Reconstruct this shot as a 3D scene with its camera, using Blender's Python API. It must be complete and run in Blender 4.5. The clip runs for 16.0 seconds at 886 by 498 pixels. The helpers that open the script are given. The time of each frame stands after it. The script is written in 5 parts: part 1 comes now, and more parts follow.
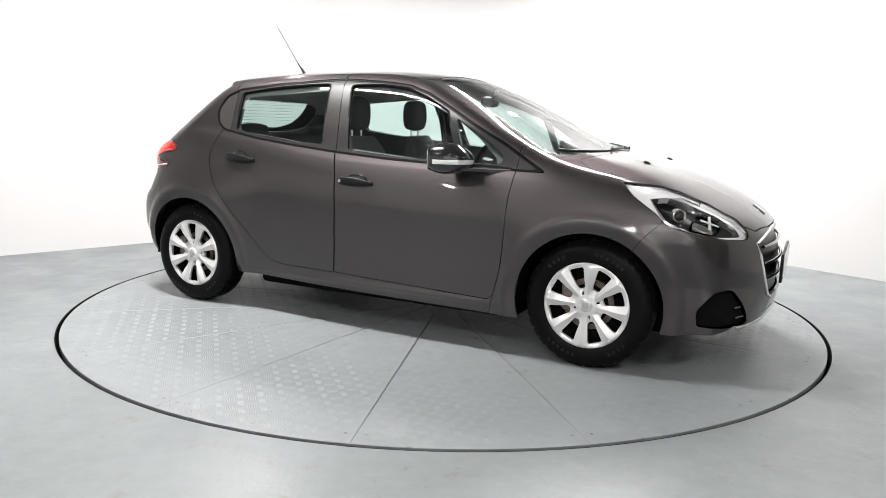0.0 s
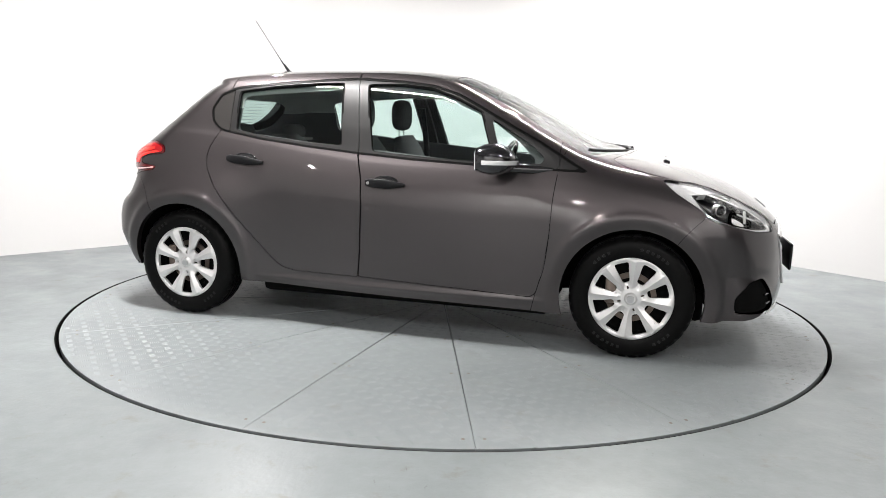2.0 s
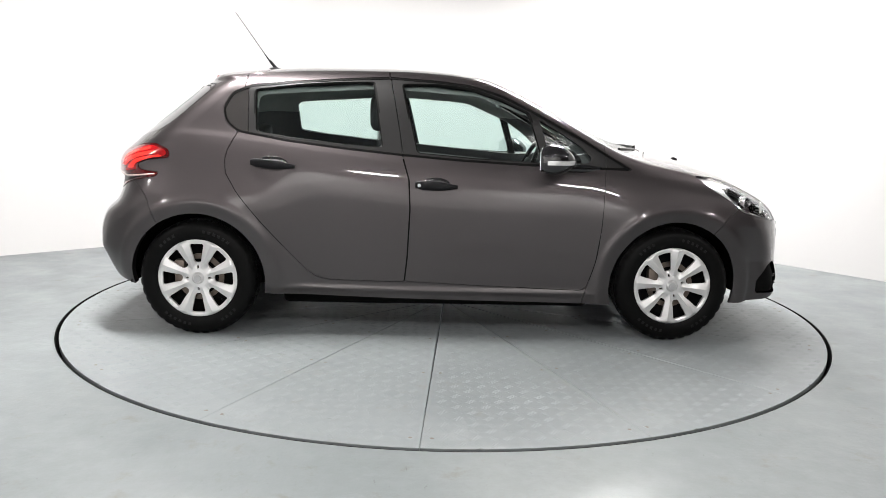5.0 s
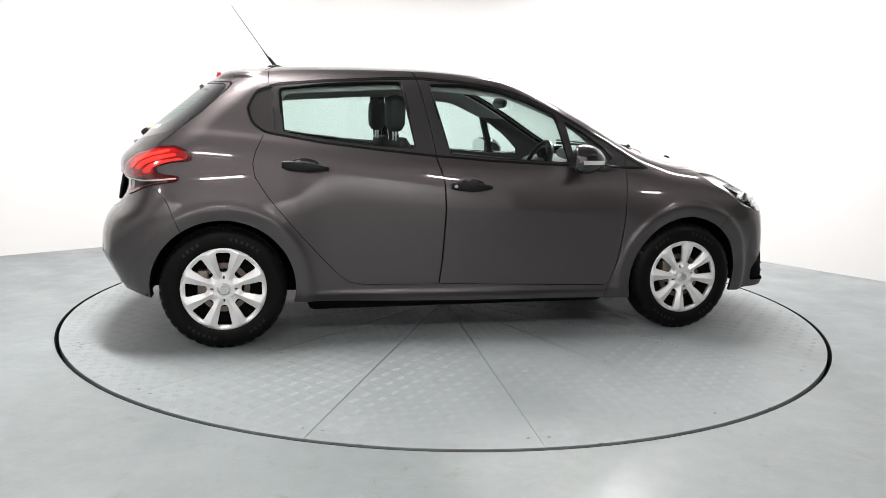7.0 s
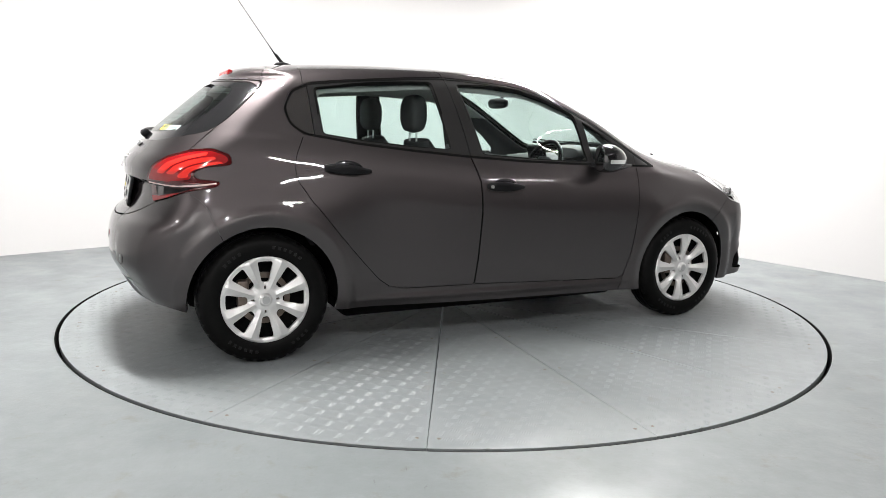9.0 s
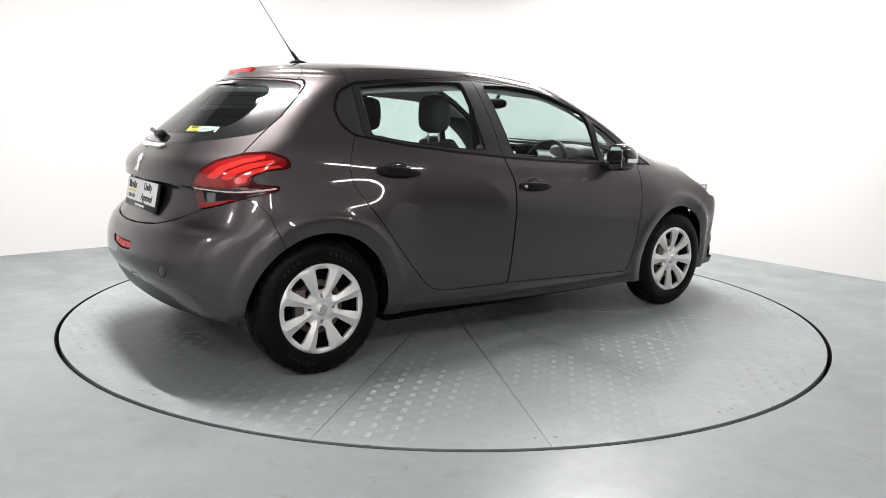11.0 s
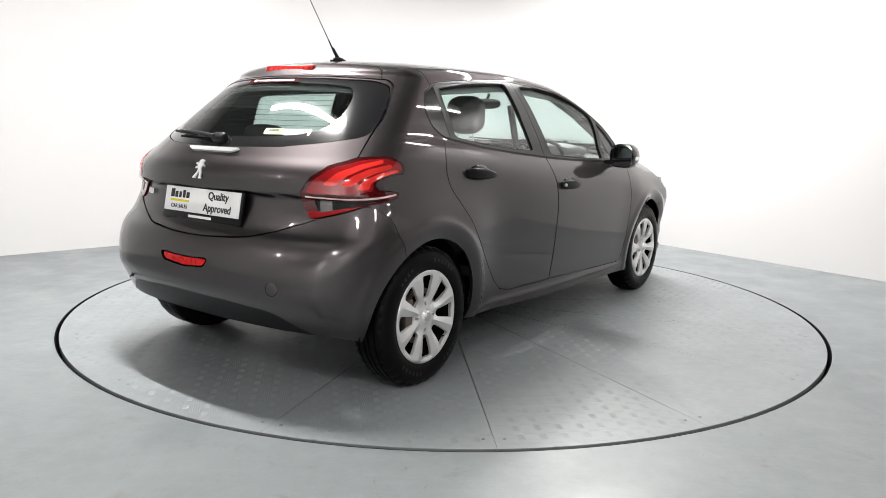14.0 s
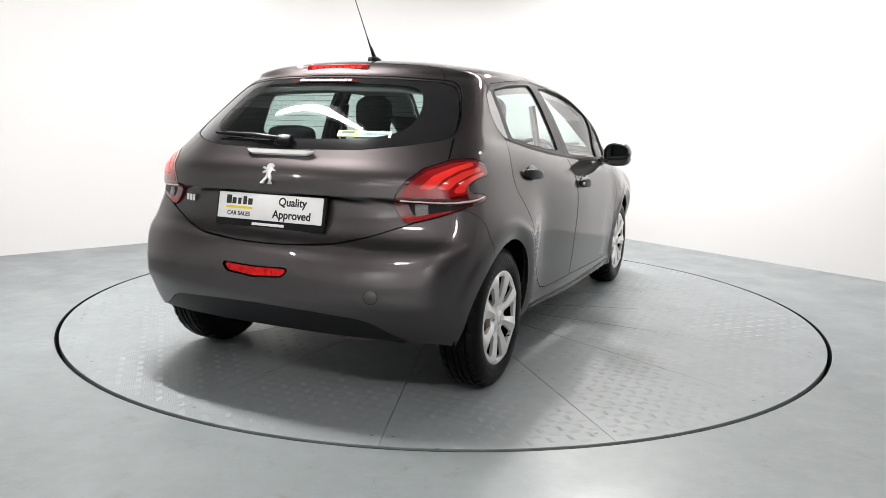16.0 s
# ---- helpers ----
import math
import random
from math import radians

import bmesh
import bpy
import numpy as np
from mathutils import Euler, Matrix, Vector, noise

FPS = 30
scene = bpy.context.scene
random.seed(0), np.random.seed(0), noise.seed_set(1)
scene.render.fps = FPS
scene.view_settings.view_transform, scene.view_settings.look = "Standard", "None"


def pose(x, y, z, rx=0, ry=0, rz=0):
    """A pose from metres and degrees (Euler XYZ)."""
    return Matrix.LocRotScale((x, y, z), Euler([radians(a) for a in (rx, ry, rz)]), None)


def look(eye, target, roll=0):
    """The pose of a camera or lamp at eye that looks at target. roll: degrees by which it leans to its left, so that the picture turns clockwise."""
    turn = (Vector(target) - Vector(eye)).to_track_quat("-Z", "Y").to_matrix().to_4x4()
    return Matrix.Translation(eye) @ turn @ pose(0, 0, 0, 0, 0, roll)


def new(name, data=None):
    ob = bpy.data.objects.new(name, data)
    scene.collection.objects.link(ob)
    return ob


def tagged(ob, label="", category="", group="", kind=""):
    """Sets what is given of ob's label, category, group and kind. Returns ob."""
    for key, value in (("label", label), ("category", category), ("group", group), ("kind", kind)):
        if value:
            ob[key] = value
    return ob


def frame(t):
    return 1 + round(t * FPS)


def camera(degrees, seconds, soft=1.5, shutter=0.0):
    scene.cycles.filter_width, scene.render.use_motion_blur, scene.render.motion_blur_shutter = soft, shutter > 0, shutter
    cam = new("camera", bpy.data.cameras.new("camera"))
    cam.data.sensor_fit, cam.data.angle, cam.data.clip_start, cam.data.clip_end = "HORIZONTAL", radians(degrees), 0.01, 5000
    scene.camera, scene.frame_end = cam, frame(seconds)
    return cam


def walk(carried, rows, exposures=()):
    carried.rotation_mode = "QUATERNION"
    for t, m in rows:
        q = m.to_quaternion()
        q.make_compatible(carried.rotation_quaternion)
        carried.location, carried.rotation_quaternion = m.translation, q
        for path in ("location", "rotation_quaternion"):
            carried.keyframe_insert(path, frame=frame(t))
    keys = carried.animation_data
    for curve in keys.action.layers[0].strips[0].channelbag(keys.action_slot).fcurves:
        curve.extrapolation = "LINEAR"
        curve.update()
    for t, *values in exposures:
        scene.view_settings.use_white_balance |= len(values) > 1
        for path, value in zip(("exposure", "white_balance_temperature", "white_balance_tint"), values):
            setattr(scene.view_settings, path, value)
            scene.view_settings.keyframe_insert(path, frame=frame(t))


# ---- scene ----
cam = camera(62.4, 16.0, soft=0.6)
EYE = Vector((0.0, -4.7074, 1.1407))
VIEW = Matrix(((0.999712, -0.023866, 0.002671, 0.0), (0.006642, 0.16788, -0.985785, -4.7074),
               (0.023078, 0.985519, 0.16799, 1.1407), (0, 0, 0, 1)))
walk(cam, [(0.0, VIEW), (16.0, VIEW)], exposures=[(0.0, 0.0), (9.0, 0.0), (12.0, -0.12), (16.0, -0.15)])

# ---- light ----
world = bpy.data.worlds.new("world")
scene.world = world
world.use_nodes = True
world.node_tree.nodes["Background"].inputs[0].default_value = (0.9, 0.95, 1.0, 1)
world.node_tree.nodes["Background"].inputs[1].default_value = 0.05
CEILING = 3.3


def area_light(name, x, y, z, rz, sx, sy, watts, tint=(1, 0.975, 0.96)):
    lamp = bpy.data.lights.new(name, "AREA")
    lamp.shape, lamp.size, lamp.size_y, lamp.energy, lamp.color, lamp.spread = "RECTANGLE", sx, sy, watts, tint, radians(174)
    ob = new(name, lamp)
    ob.matrix_world = pose(x, y, z, 0, 0, rz)
    return ob


# linear ceiling fittings: x, y, turn, length, watts
FITTINGS = [(-1.57, -0.75, -40, 1.7, 240), (1.25, 1.60, -52, 2.4, 225),
            (-0.7, -5.3, 20, 0.8, 92), (2.0, -4.7, -35, 0.8, 60), (4.6, -3.2, 62, 1.0, 56), (-4.2, -4.0, 50, 0.8, 95), (3.3, 0.3, 48, 0.8, 34)]
for fx, fy, fr, fl, fw in FITTINGS:
    area_light("strip_light_lamp", fx, fy, CEILING - 0.125, fr, fl, 0.035, fw)
# small ceiling spots: x, y, watts; two round the turntable, two by the rear wall
# the last two are unseen fill lamps added to brighten the rear wall
SPOTS = [(1.5, 2.9, 60), (-1.9, 2.0, 60), (-2.6, -7.0, 160), (2.2, -7.0, 140)]
for fx, fy, fw in SPOTS:
    lamp = bpy.data.lights.new("spot_lamp", "AREA")
    lamp.shape, lamp.size, lamp.energy, lamp.color = "DISK", 0.11, fw, (1, 0.975, 0.96)
    new("spot_lamp", lamp).matrix_world = look((fx, fy, CEILING - 0.13), (0, 0.0, 0.3) if fy > -6 else (fx, -8.4, 1.0))


# ---- materials ----
def material(name, color, rough=0.5, metal=0.0, coat=0.0, noise_scale=0.0, noise_amount=0.0, bump=0.0, bump_scale=200.0, spec=0.5):
    m = bpy.data.materials.new(name)
    m.use_nodes = True
    nt = m.node_tree
    b = nt.nodes["Principled BSDF"]
    b.inputs["Base Color"].default_value = (*color, 1)
    b.inputs["Roughness"].default_value, b.inputs["Metallic"].default_value = rough, metal
    b.inputs["Coat Weight"].default_value, b.inputs["Coat Roughness"].default_value = coat, 0.03
    b.inputs["Specular IOR Level"].default_value = spec
    tc = nt.nodes.new("ShaderNodeTexCoord")
    if noise_amount:
        n = nt.nodes.new("ShaderNodeTexNoise")
        n.inputs["Scale"].default_value, n.inputs["Detail"].default_value = noise_scale, 6
        nt.links.new(tc.outputs["Object"], n.inputs["Vector"])
        mix = nt.nodes.new("ShaderNodeMix")
        mix.data_type = "RGBA"
        mix.inputs[6].default_value = (*[c * (1 - noise_amount) for c in color], 1)
        mix.inputs[7].default_value = (*[min(1, c * (1 + noise_amount)) for c in color], 1)
        nt.links.new(n.outputs["Fac"], mix.inputs[0])
        nt.links.new(mix.outputs[2], b.inputs["Base Color"])
        rr = nt.nodes.new("ShaderNodeMapRange")
        rr.inputs[3].default_value, rr.inputs[4].default_value = rough * (1 - noise_amount), min(1, rough * (1 + noise_amount))
        nt.links.new(n.outputs["Fac"], rr.inputs[0])
        nt.links.new(rr.outputs[0], b.inputs["Roughness"])
    if bump:
        n2 = nt.nodes.new("ShaderNodeTexNoise")
        n2.inputs["Scale"].default_value, n2.inputs["Detail"].default_value = bump_scale, 4
        nt.links.new(tc.outputs["Object"], n2.inputs["Vector"])
        bp = nt.nodes.new("ShaderNodeBump")
        bp.inputs["Strength"].default_value, bp.inputs["Distance"].default_value = bump, 0.004
        nt.links.new(n2.outputs["Fac"], bp.inputs["Height"])
        nt.links.new(bp.outputs["Normal"], b.inputs["Normal"])
    return m


def glass_material(name, tint, rough=0.0, clear=0.8, gloss=0.085, edge=0.72):
    """Thin tinted pane: part clear, part mirror by its Fresnel gloss."""
    m = bpy.data.materials.new(name)
    m.use_nodes = True
    nt = m.node_tree
    nt.nodes.remove(nt.nodes["Principled BSDF"])
    out = nt.nodes["Material Output"]
    t = nt.nodes.new("ShaderNodeBsdfTransparent")
    t.inputs[0].default_value = (*[c * clear for c in tint], 1)
    g = nt.nodes.new("ShaderNodeBsdfGlossy")
    g.inputs["Roughness"].default_value = rough
    f = nt.nodes.new("ShaderNodeLayerWeight")
    f.inputs[0].default_value = 0.5
    pw = nt.nodes.new("ShaderNodeMath")
    pw.operation = "POWER"
    pw.inputs[1].default_value = 4.0
    nt.links.new(f.outputs["Facing"], pw.inputs[0])
    ma = nt.nodes.new("ShaderNodeMath")
    ma.operation = "MULTIPLY_ADD"
    ma.inputs[1].default_value, ma.inputs[2].default_value = edge, gloss
    nt.links.new(pw.outputs[0], ma.inputs[0])
    mx = nt.nodes.new("ShaderNodeMixShader")
    nt.links.new(ma.outputs[0], mx.inputs[0])
    nt.links.new(t.outputs[0], mx.inputs[1])
    nt.links.new(g.outputs[0], mx.inputs[2])
    nt.links.new(mx.outputs[0], out.inputs[0])
    return m


def wall_material():
    m = material("white_wall_paint", (0.57, 0.563, 0.559), 0.75, bump=0.06, bump_scale=60, noise_scale=0.7, noise_amount=0.015)
    return m


def paint_material():
    """Dark warm grey metallic car paint: flakes under clear lacquer."""
    m = material("grey_metallic_paint", (0.070, 0.0618, 0.0630), 0.4, 1.0, 1.0)
    nt = m.node_tree
    b = nt.nodes["Principled BSDF"]
    tc = nt.nodes.new("ShaderNodeTexCoord")
    b.inputs["Coat IOR"].default_value = 1.5
    b.inputs["Specular Tint"].default_value = (0.35, 0.35, 0.35, 1)
    v = nt.nodes.new("ShaderNodeTexVoronoi")
    v.inputs["Scale"].default_value = 900
    nt.links.new(tc.outputs["Object"], v.inputs["Vector"])
    n = nt.nodes.new("ShaderNodeTexNoise")
    n.inputs["Scale"].default_value, n.inputs["Detail"].default_value = 3, 4
    nt.links.new(tc.outputs["Object"], n.inputs["Vector"])
    mr = nt.nodes.new("ShaderNodeMapRange")
    mr.inputs[3].default_value, mr.inputs[4].default_value = 0.40, 0.49
    nt.links.new(v.outputs["Distance"], mr.inputs[0])
    nt.links.new(mr.outputs[0], b.inputs["Roughness"])
    cr = nt.nodes.new("ShaderNodeMapRange")
    cr.inputs[3].default_value, cr.inputs[4].default_value = 0.0, 0.025
    nt.links.new(n.outputs["Fac"], cr.inputs[0])
    nt.links.new(cr.outputs[0], b.inputs["Coat Roughness"])
    return m


def floor_material(name, base, wear, plate):
    """Grey-green floor paint with scuffs, stains and rubbed patches."""
    m = bpy.data.materials.new(name)
    m.use_nodes = True
    nt = m.node_tree
    b = nt.nodes["Principled BSDF"]
    tc = nt.nodes.new("ShaderNodeTexCoord")

    def noise_at(scale, detail, lo, hi, rough=0.55, stretch=(1, 1, 1)):
        mp = nt.nodes.new("ShaderNodeMapping")
        mp.inputs["Scale"].default_value = stretch
        nt.links.new(tc.outputs["Object"], mp.inputs[0])
        n = nt.nodes.new("ShaderNodeTexNoise")
        n.inputs["Scale"].default_value, n.inputs["Detail"].default_value, n.inputs["Roughness"].default_value = scale, detail, rough
        nt.links.new(mp.outputs[0], n.inputs["Vector"])
        r = nt.nodes.new("ShaderNodeMapRange")
        r.inputs[1].default_value, r.inputs[2].default_value = lo, hi
        nt.links.new(n.outputs["Fac"], r.inputs[0])
        return r.outputs[0]

    def mixed(fac, a, c, amount=1.0):
        mx = nt.nodes.new("ShaderNodeMix")
        mx.data_type = "RGBA"
        if amount < 1:
            k = nt.nodes.new("ShaderNodeMath")
            k.operation = "MULTIPLY"
            k.inputs[1].default_value = amount
            nt.links.new(fac, k.inputs[0])
            fac = k.outputs[0]
        nt.links.new(fac, mx.inputs[0])
        if isinstance(a, tuple):
            mx.inputs[6].default_value = (*a, 1)
        else:
            nt.links.new(a, mx.inputs[6])
        mx.inputs[7].default_value = (*c, 1)
        return mx.outputs[2]
    c = mixed(noise_at(0.9, 5, 0.35, 0.7), base, tuple(v * 0.86 for v in base))
    c = mixed(noise_at(14, 6, 0.4, 0.75, 0.65), c, tuple(min(1, v * 1.12) for v in base), 0.6)
    c = mixed(noise_at(5.5, 8, 0.58, 0.70, 0.7), c, wear, 0.75)
    c = mixed(noise_at(30, 8, 0.64, 0.72, 0.7, (1, 0.35, 1)), c, tuple(v * 0.3 for v in base), 0.75)
    c = mixed(noise_at(2.2, 9, 0.60, 0.64, 0.75, (0.6, 1, 1)), c, tuple(min(1, v * 1.2) for v in base), 0.5)
    nt.links.new(c, b.inputs["Base Color"])
    b.inputs["Specular IOR Level"].default_value = 0.36
    r = nt.nodes.new("ShaderNodeMapRange")
    r.inputs[3].default_value, r.inputs[4].default_value = (0.34, 0.50) if plate else (0.30, 0.48)
    nt.links.new(noise_at(3, 6, 0.3, 0.7), r.inputs[0])
    nt.links.new(r.outputs[0], b.inputs["Roughness"])
    bp = nt.nodes.new("ShaderNodeBump")
    bp.inputs["Strength"].default_value, bp.inputs["Distance"].default_value = 0.12, 0.004
    nt.links.new(noise_at(45, 5, 0.2, 0.8), bp.inputs["Height"])
    nt.links.new(bp.outputs["Normal"], b.inputs["Normal"])
    return m


def glow_material(name, color, strength):
    m = bpy.data.materials.new(name)
    m.use_nodes = True
    b = m.node_tree.nodes["Principled BSDF"]
    b.inputs["Emission Color"].default_value, b.inputs["Emission Strength"].default_value = (*color, 1), strength
    return m


WALL = wall_material()
# near-black for an unseen wall, chosen to cut bounce light
DARKWALL = material("charcoal_low_bounce_paint", (0.03, 0.03, 0.03), 0.8, noise_scale=0.8, noise_amount=0.1)
# grey of the unseen ceiling, set low to reduce fill light
DIMWALL = material("grey_low_bounce_paint", (0.17, 0.17, 0.17), 0.8, noise_scale=0.8, noise_amount=0.1)
SOUTHWALL = material("rear_wall_white_paint", (0.78, 0.775, 0.77), 0.8, noise_scale=0.8, noise_amount=0.03)
PAINT = paint_material()
FLOOR = floor_material("grey_green_floor_paint", (0.172, 0.188, 0.192), (0.140, 0.134, 0.124), False)
PLATE = floor_material("grey_green_plate_paint", (0.194, 0.210, 0.215), (0.164, 0.158, 0.149), True)
BLACK = material("black_plastic", (0.008, 0.008, 0.009), 0.36, noise_scale=40, noise_amount=0.15, bump=0.05, bump_scale=900, spec=0.14)
GLOSSBLACK = material("gloss_black_plastic", (0.010, 0.010, 0.011), 0.12, coat=0.6)
SATIN = material("satin_black_film", (0.012, 0.0115, 0.0115), 0.40, noise_scale=30, noise_amount=0.1, spec=0.3)
RUBBER = material("tyre_rubber", (0.004, 0.004, 0.004), 0.38, noise_scale=25, noise_amount=0.3, bump=0.1, bump_scale=350, spec=0.07)
DARK = material("dark_liner", (0.004, 0.004, 0.004), 0.9, spec=0.05)
SILVER = material("silver_wheel_paint", (0.68, 0.675, 0.67), 0.36, 0.55, 0.2, noise_scale=15, noise_amount=0.05)
CHROME = material("bright_silver_trim", (0.88, 0.88, 0.88), 0.20, 0.50, 0.6)
STEEL = material("rusty_brake_steel", (0.16, 0.13, 0.11), 0.45, 0.8, noise_scale=30, noise_amount=0.4)
FABRIC = material("dark_seat_fabric", (0.055, 0.055, 0.058), 0.9, noise_scale=60, noise_amount=0.3, bump=0.3, bump_scale=500, spec=0.2)
TRIM = material("dark_cabin_plastic", (0.065, 0.066, 0.068), 0.6, noise_scale=50, noise_amount=0.2, bump=0.1, bump_scale=600)
LINING = material("grey_roof_lining", (0.36, 0.36, 0.35), 0.9, noise_scale=80, noise_amount=0.1)
GLASS = glass_material("tinted_window_glass", (0.86, 0.98, 0.95), 0.0, 0.92)
CLEARLENS = glass_material("clear_headlight_lens", (1.0, 1.0, 1.0), 0.0, 0.97, 0.02, 0.45)
LAMPSILVER = material("lamp_bezel_silver", (0.42, 0.42, 0.42), 0.22, 0.9, noise_scale=70, noise_amount=0.15)
DARKGLASS = glass_material("dark_tinted_rear_glass", (0.82, 0.97, 0.94), 0.0, 0.72)
MIRROR = material("mirror_glass", (0.75, 0.77, 0.78), 0.02, 1.0)
RED = material("red_lamp_lens", (0.26, 0.006, 0.008), 0.12, coat=0.6, noise_scale=120, noise_amount=0.15)
BRIGHTRED = material("bright_red_lamp_claw", (0.80, 0.030, 0.022), 0.15, coat=0.6, noise_scale=160, noise_amount=0.15)
DEEPRED = material("deep_red_lamp_edge", (0.07, 0.002, 0.003), 0.1, coat=1.0)
CLEAR = material("clear_lamp_lens", (0.62, 0.50, 0.49), 0.45, noise_scale=90, noise_amount=0.12)
LAMPDARK = material("dark_lamp_bezel", (0.008, 0.008, 0.009), 0.35, spec=0.12)
REFLECTOR = material("lamp_reflector", (0.78, 0.78, 0.78), 0.10, 0.95, noise_scale=60, noise_amount=0.08)
WHITE = material("white_plate_film", (0.80, 0.80, 0.79), 0.35, noise_scale=30, noise_amount=0.03)
YELLOW = material("yellow_print", (0.80, 0.66, 0.03), 0.4)
PALE = material("pale_sticker_print", (0.62, 0.72, 0.72), 0.4)
INK = material("black_print", (0.012, 0.012, 0.012), 0.5)
GREYINK = material("grey_print", (0.22, 0.22, 0.22), 0.5)
FOGRED = material("red_fog_lens", (0.55, 0.006, 0.006), 0.3, spec=0.2, noise_scale=45, noise_amount=0.6)
REVERSE = material("faceted_reversing_lens", (0.14, 0.135, 0.135), 0.25, 0.3, 0.4, noise_scale=120, noise_amount=0.3)
AMBERCLEAR = material("clear_indicator_lens", (0.75, 0.75, 0.74), 0.1, 0.4, 1.0, noise_scale=200, noise_amount=0.3)
METALTRIM = material("aluminium_trim", (0.55, 0.55, 0.55), 0.28, 0.9)
GLOW = glow_material("lit_diffuser", (1, 0.975, 0.96), 9.0)

def curve1(xs, ys, n=1200):
    """A smooth curve through the stations, as a quick lookup."""
    xs, ys = np.array(xs, float), np.array(ys, float)
    d = np.diff(ys) / np.diff(xs)
    m = np.concatenate([[d[0]], np.where(d[1:] * d[:-1] > 0, (d[1:] + d[:-1]) / 2, 0.0), [d[-1]]])
    t = np.linspace(xs[0], xs[-1], n)
    i = np.clip(np.searchsorted(xs, t) - 1, 0, len(xs) - 2)
    h = xs[i + 1] - xs[i]
    s = (t - xs[i]) / h
    v = (2*s**3 - 3*s**2 + 1)*ys[i] + (s**3 - 2*s**2 + s)*h*m[i] + (3*s**2 - 2*s**3)*ys[i+1] + (s**3 - s**2)*h*m[i+1]
    return lambda q: np.interp(q, t, v)


# Car space: x forward from the rear axle, y to the car's left, z up from the ground.
WAIST = curve1([-0.8, -0.1, 0.21, 1.075, 1.6, 2.2, 2.7, 3.4], [1.13, 1.10, 1.076, 0.973, 0.945, 0.925, 0.90, 0.86])
PLAN = curve1([-0.8, -0.5, -0.15, 0.21, 0.6, 1.075, 1.5, 2.0, 2.27, 2.45, 2.66, 3.05, 3.4],
             [0.66, 0.69, 0.728, 0.740, 0.768, 0.793, 0.799, 0.797, 0.788, 0.770, 0.748, 0.735, 0.70])
FLANK = curve1([-1.0, -0.86, -0.78, -0.70, -0.62, -0.5, -0.38, -0.25, -0.17, -0.10, -0.04, 0.0, 0.15, 0.3, 0.45, 0.6],
               [-0.085, -0.018, 0.018, 0.0345, 0.0445, 0.0545, 0.0625, 0.067, 0.061, 0.046, 0.022, 0.0, -0.062, -0.135, -0.235, -0.36])
TOP = curve1([-0.8, -0.25, -0.1, 0.1, 0.28, 0.64, 1.0, 1.36, 1.54, 1.7, 1.9, 2.1, 2.25, 2.4, 2.5, 2.62, 2.8, 3.0, 3.15, 3.25, 3.35, 3.5],
            [1.30, 1.372, 1.392, 1.425, 1.443, 1.458, 1.461, 1.442, 1.414, 1.352, 1.258, 1.157, 1.090, 1.042, 1.020, 0.996, 0.945, 0.862, 0.780, 0.70, 0.59, 0.40])
CROWN = curve1([-0.8, 0.3, 1.0, 1.5, 1.9, 2.3, 2.6, 2.8, 3.4], [0.10, 0.10, 0.10, 0.09, 0.085, 0.10, 0.10, 0.10, 0.12])
TAIL = curve1([0.1, 0.2, 0.3, 0.4, 0.455, 0.5, 0.6, 0.65, 0.70, 0.76, 0.83, 0.855, 0.90, 0.95, 1.0, 1.06, 1.10, 1.2, 1.3, 1.335, 1.355, 1.40, 1.46, 1.6],
             [-0.42, -0.50, -0.575, -0.630, -0.655, -0.656, -0.645, -0.622, -0.572, -0.545, -0.537, -0.562, -0.562, -0.545, -0.497, -0.44, -0.398, -0.283, -0.165, -0.122, -0.09, -0.066, -0.03, 0.1])
NOSE = curve1([0.1, 0.2, 0.3, 0.45, 0.6, 0.7, 0.76, 0.82, 0.95, 1.6], [3.235, 3.285, 3.322, 3.335, 3.325, 3.30, 3.26, 3.19, 3.1, 3.0])
TAIL_A = curve1([0.1, 0.5, 0.7, 0.9, 1.09, 1.31, 1.345, 1.375, 1.6], [0.12, 0.10, 0.18, 0.18, 0.30, 0.47, 0.50, 0.38, 0.32])
TAIL_B = curve1([0.1, 0.5, 0.7, 0.9, 1.09, 1.31, 1.6], [0.15, 0.30, 0.17, 0.31, 0.38, 0.35, 0.35])


def smax(a, b, k):
    h = np.clip(0.5 + 0.5 * (a - b) / k, 0, 1)
    return b + (a - b) * h + k * h * (1 - h)


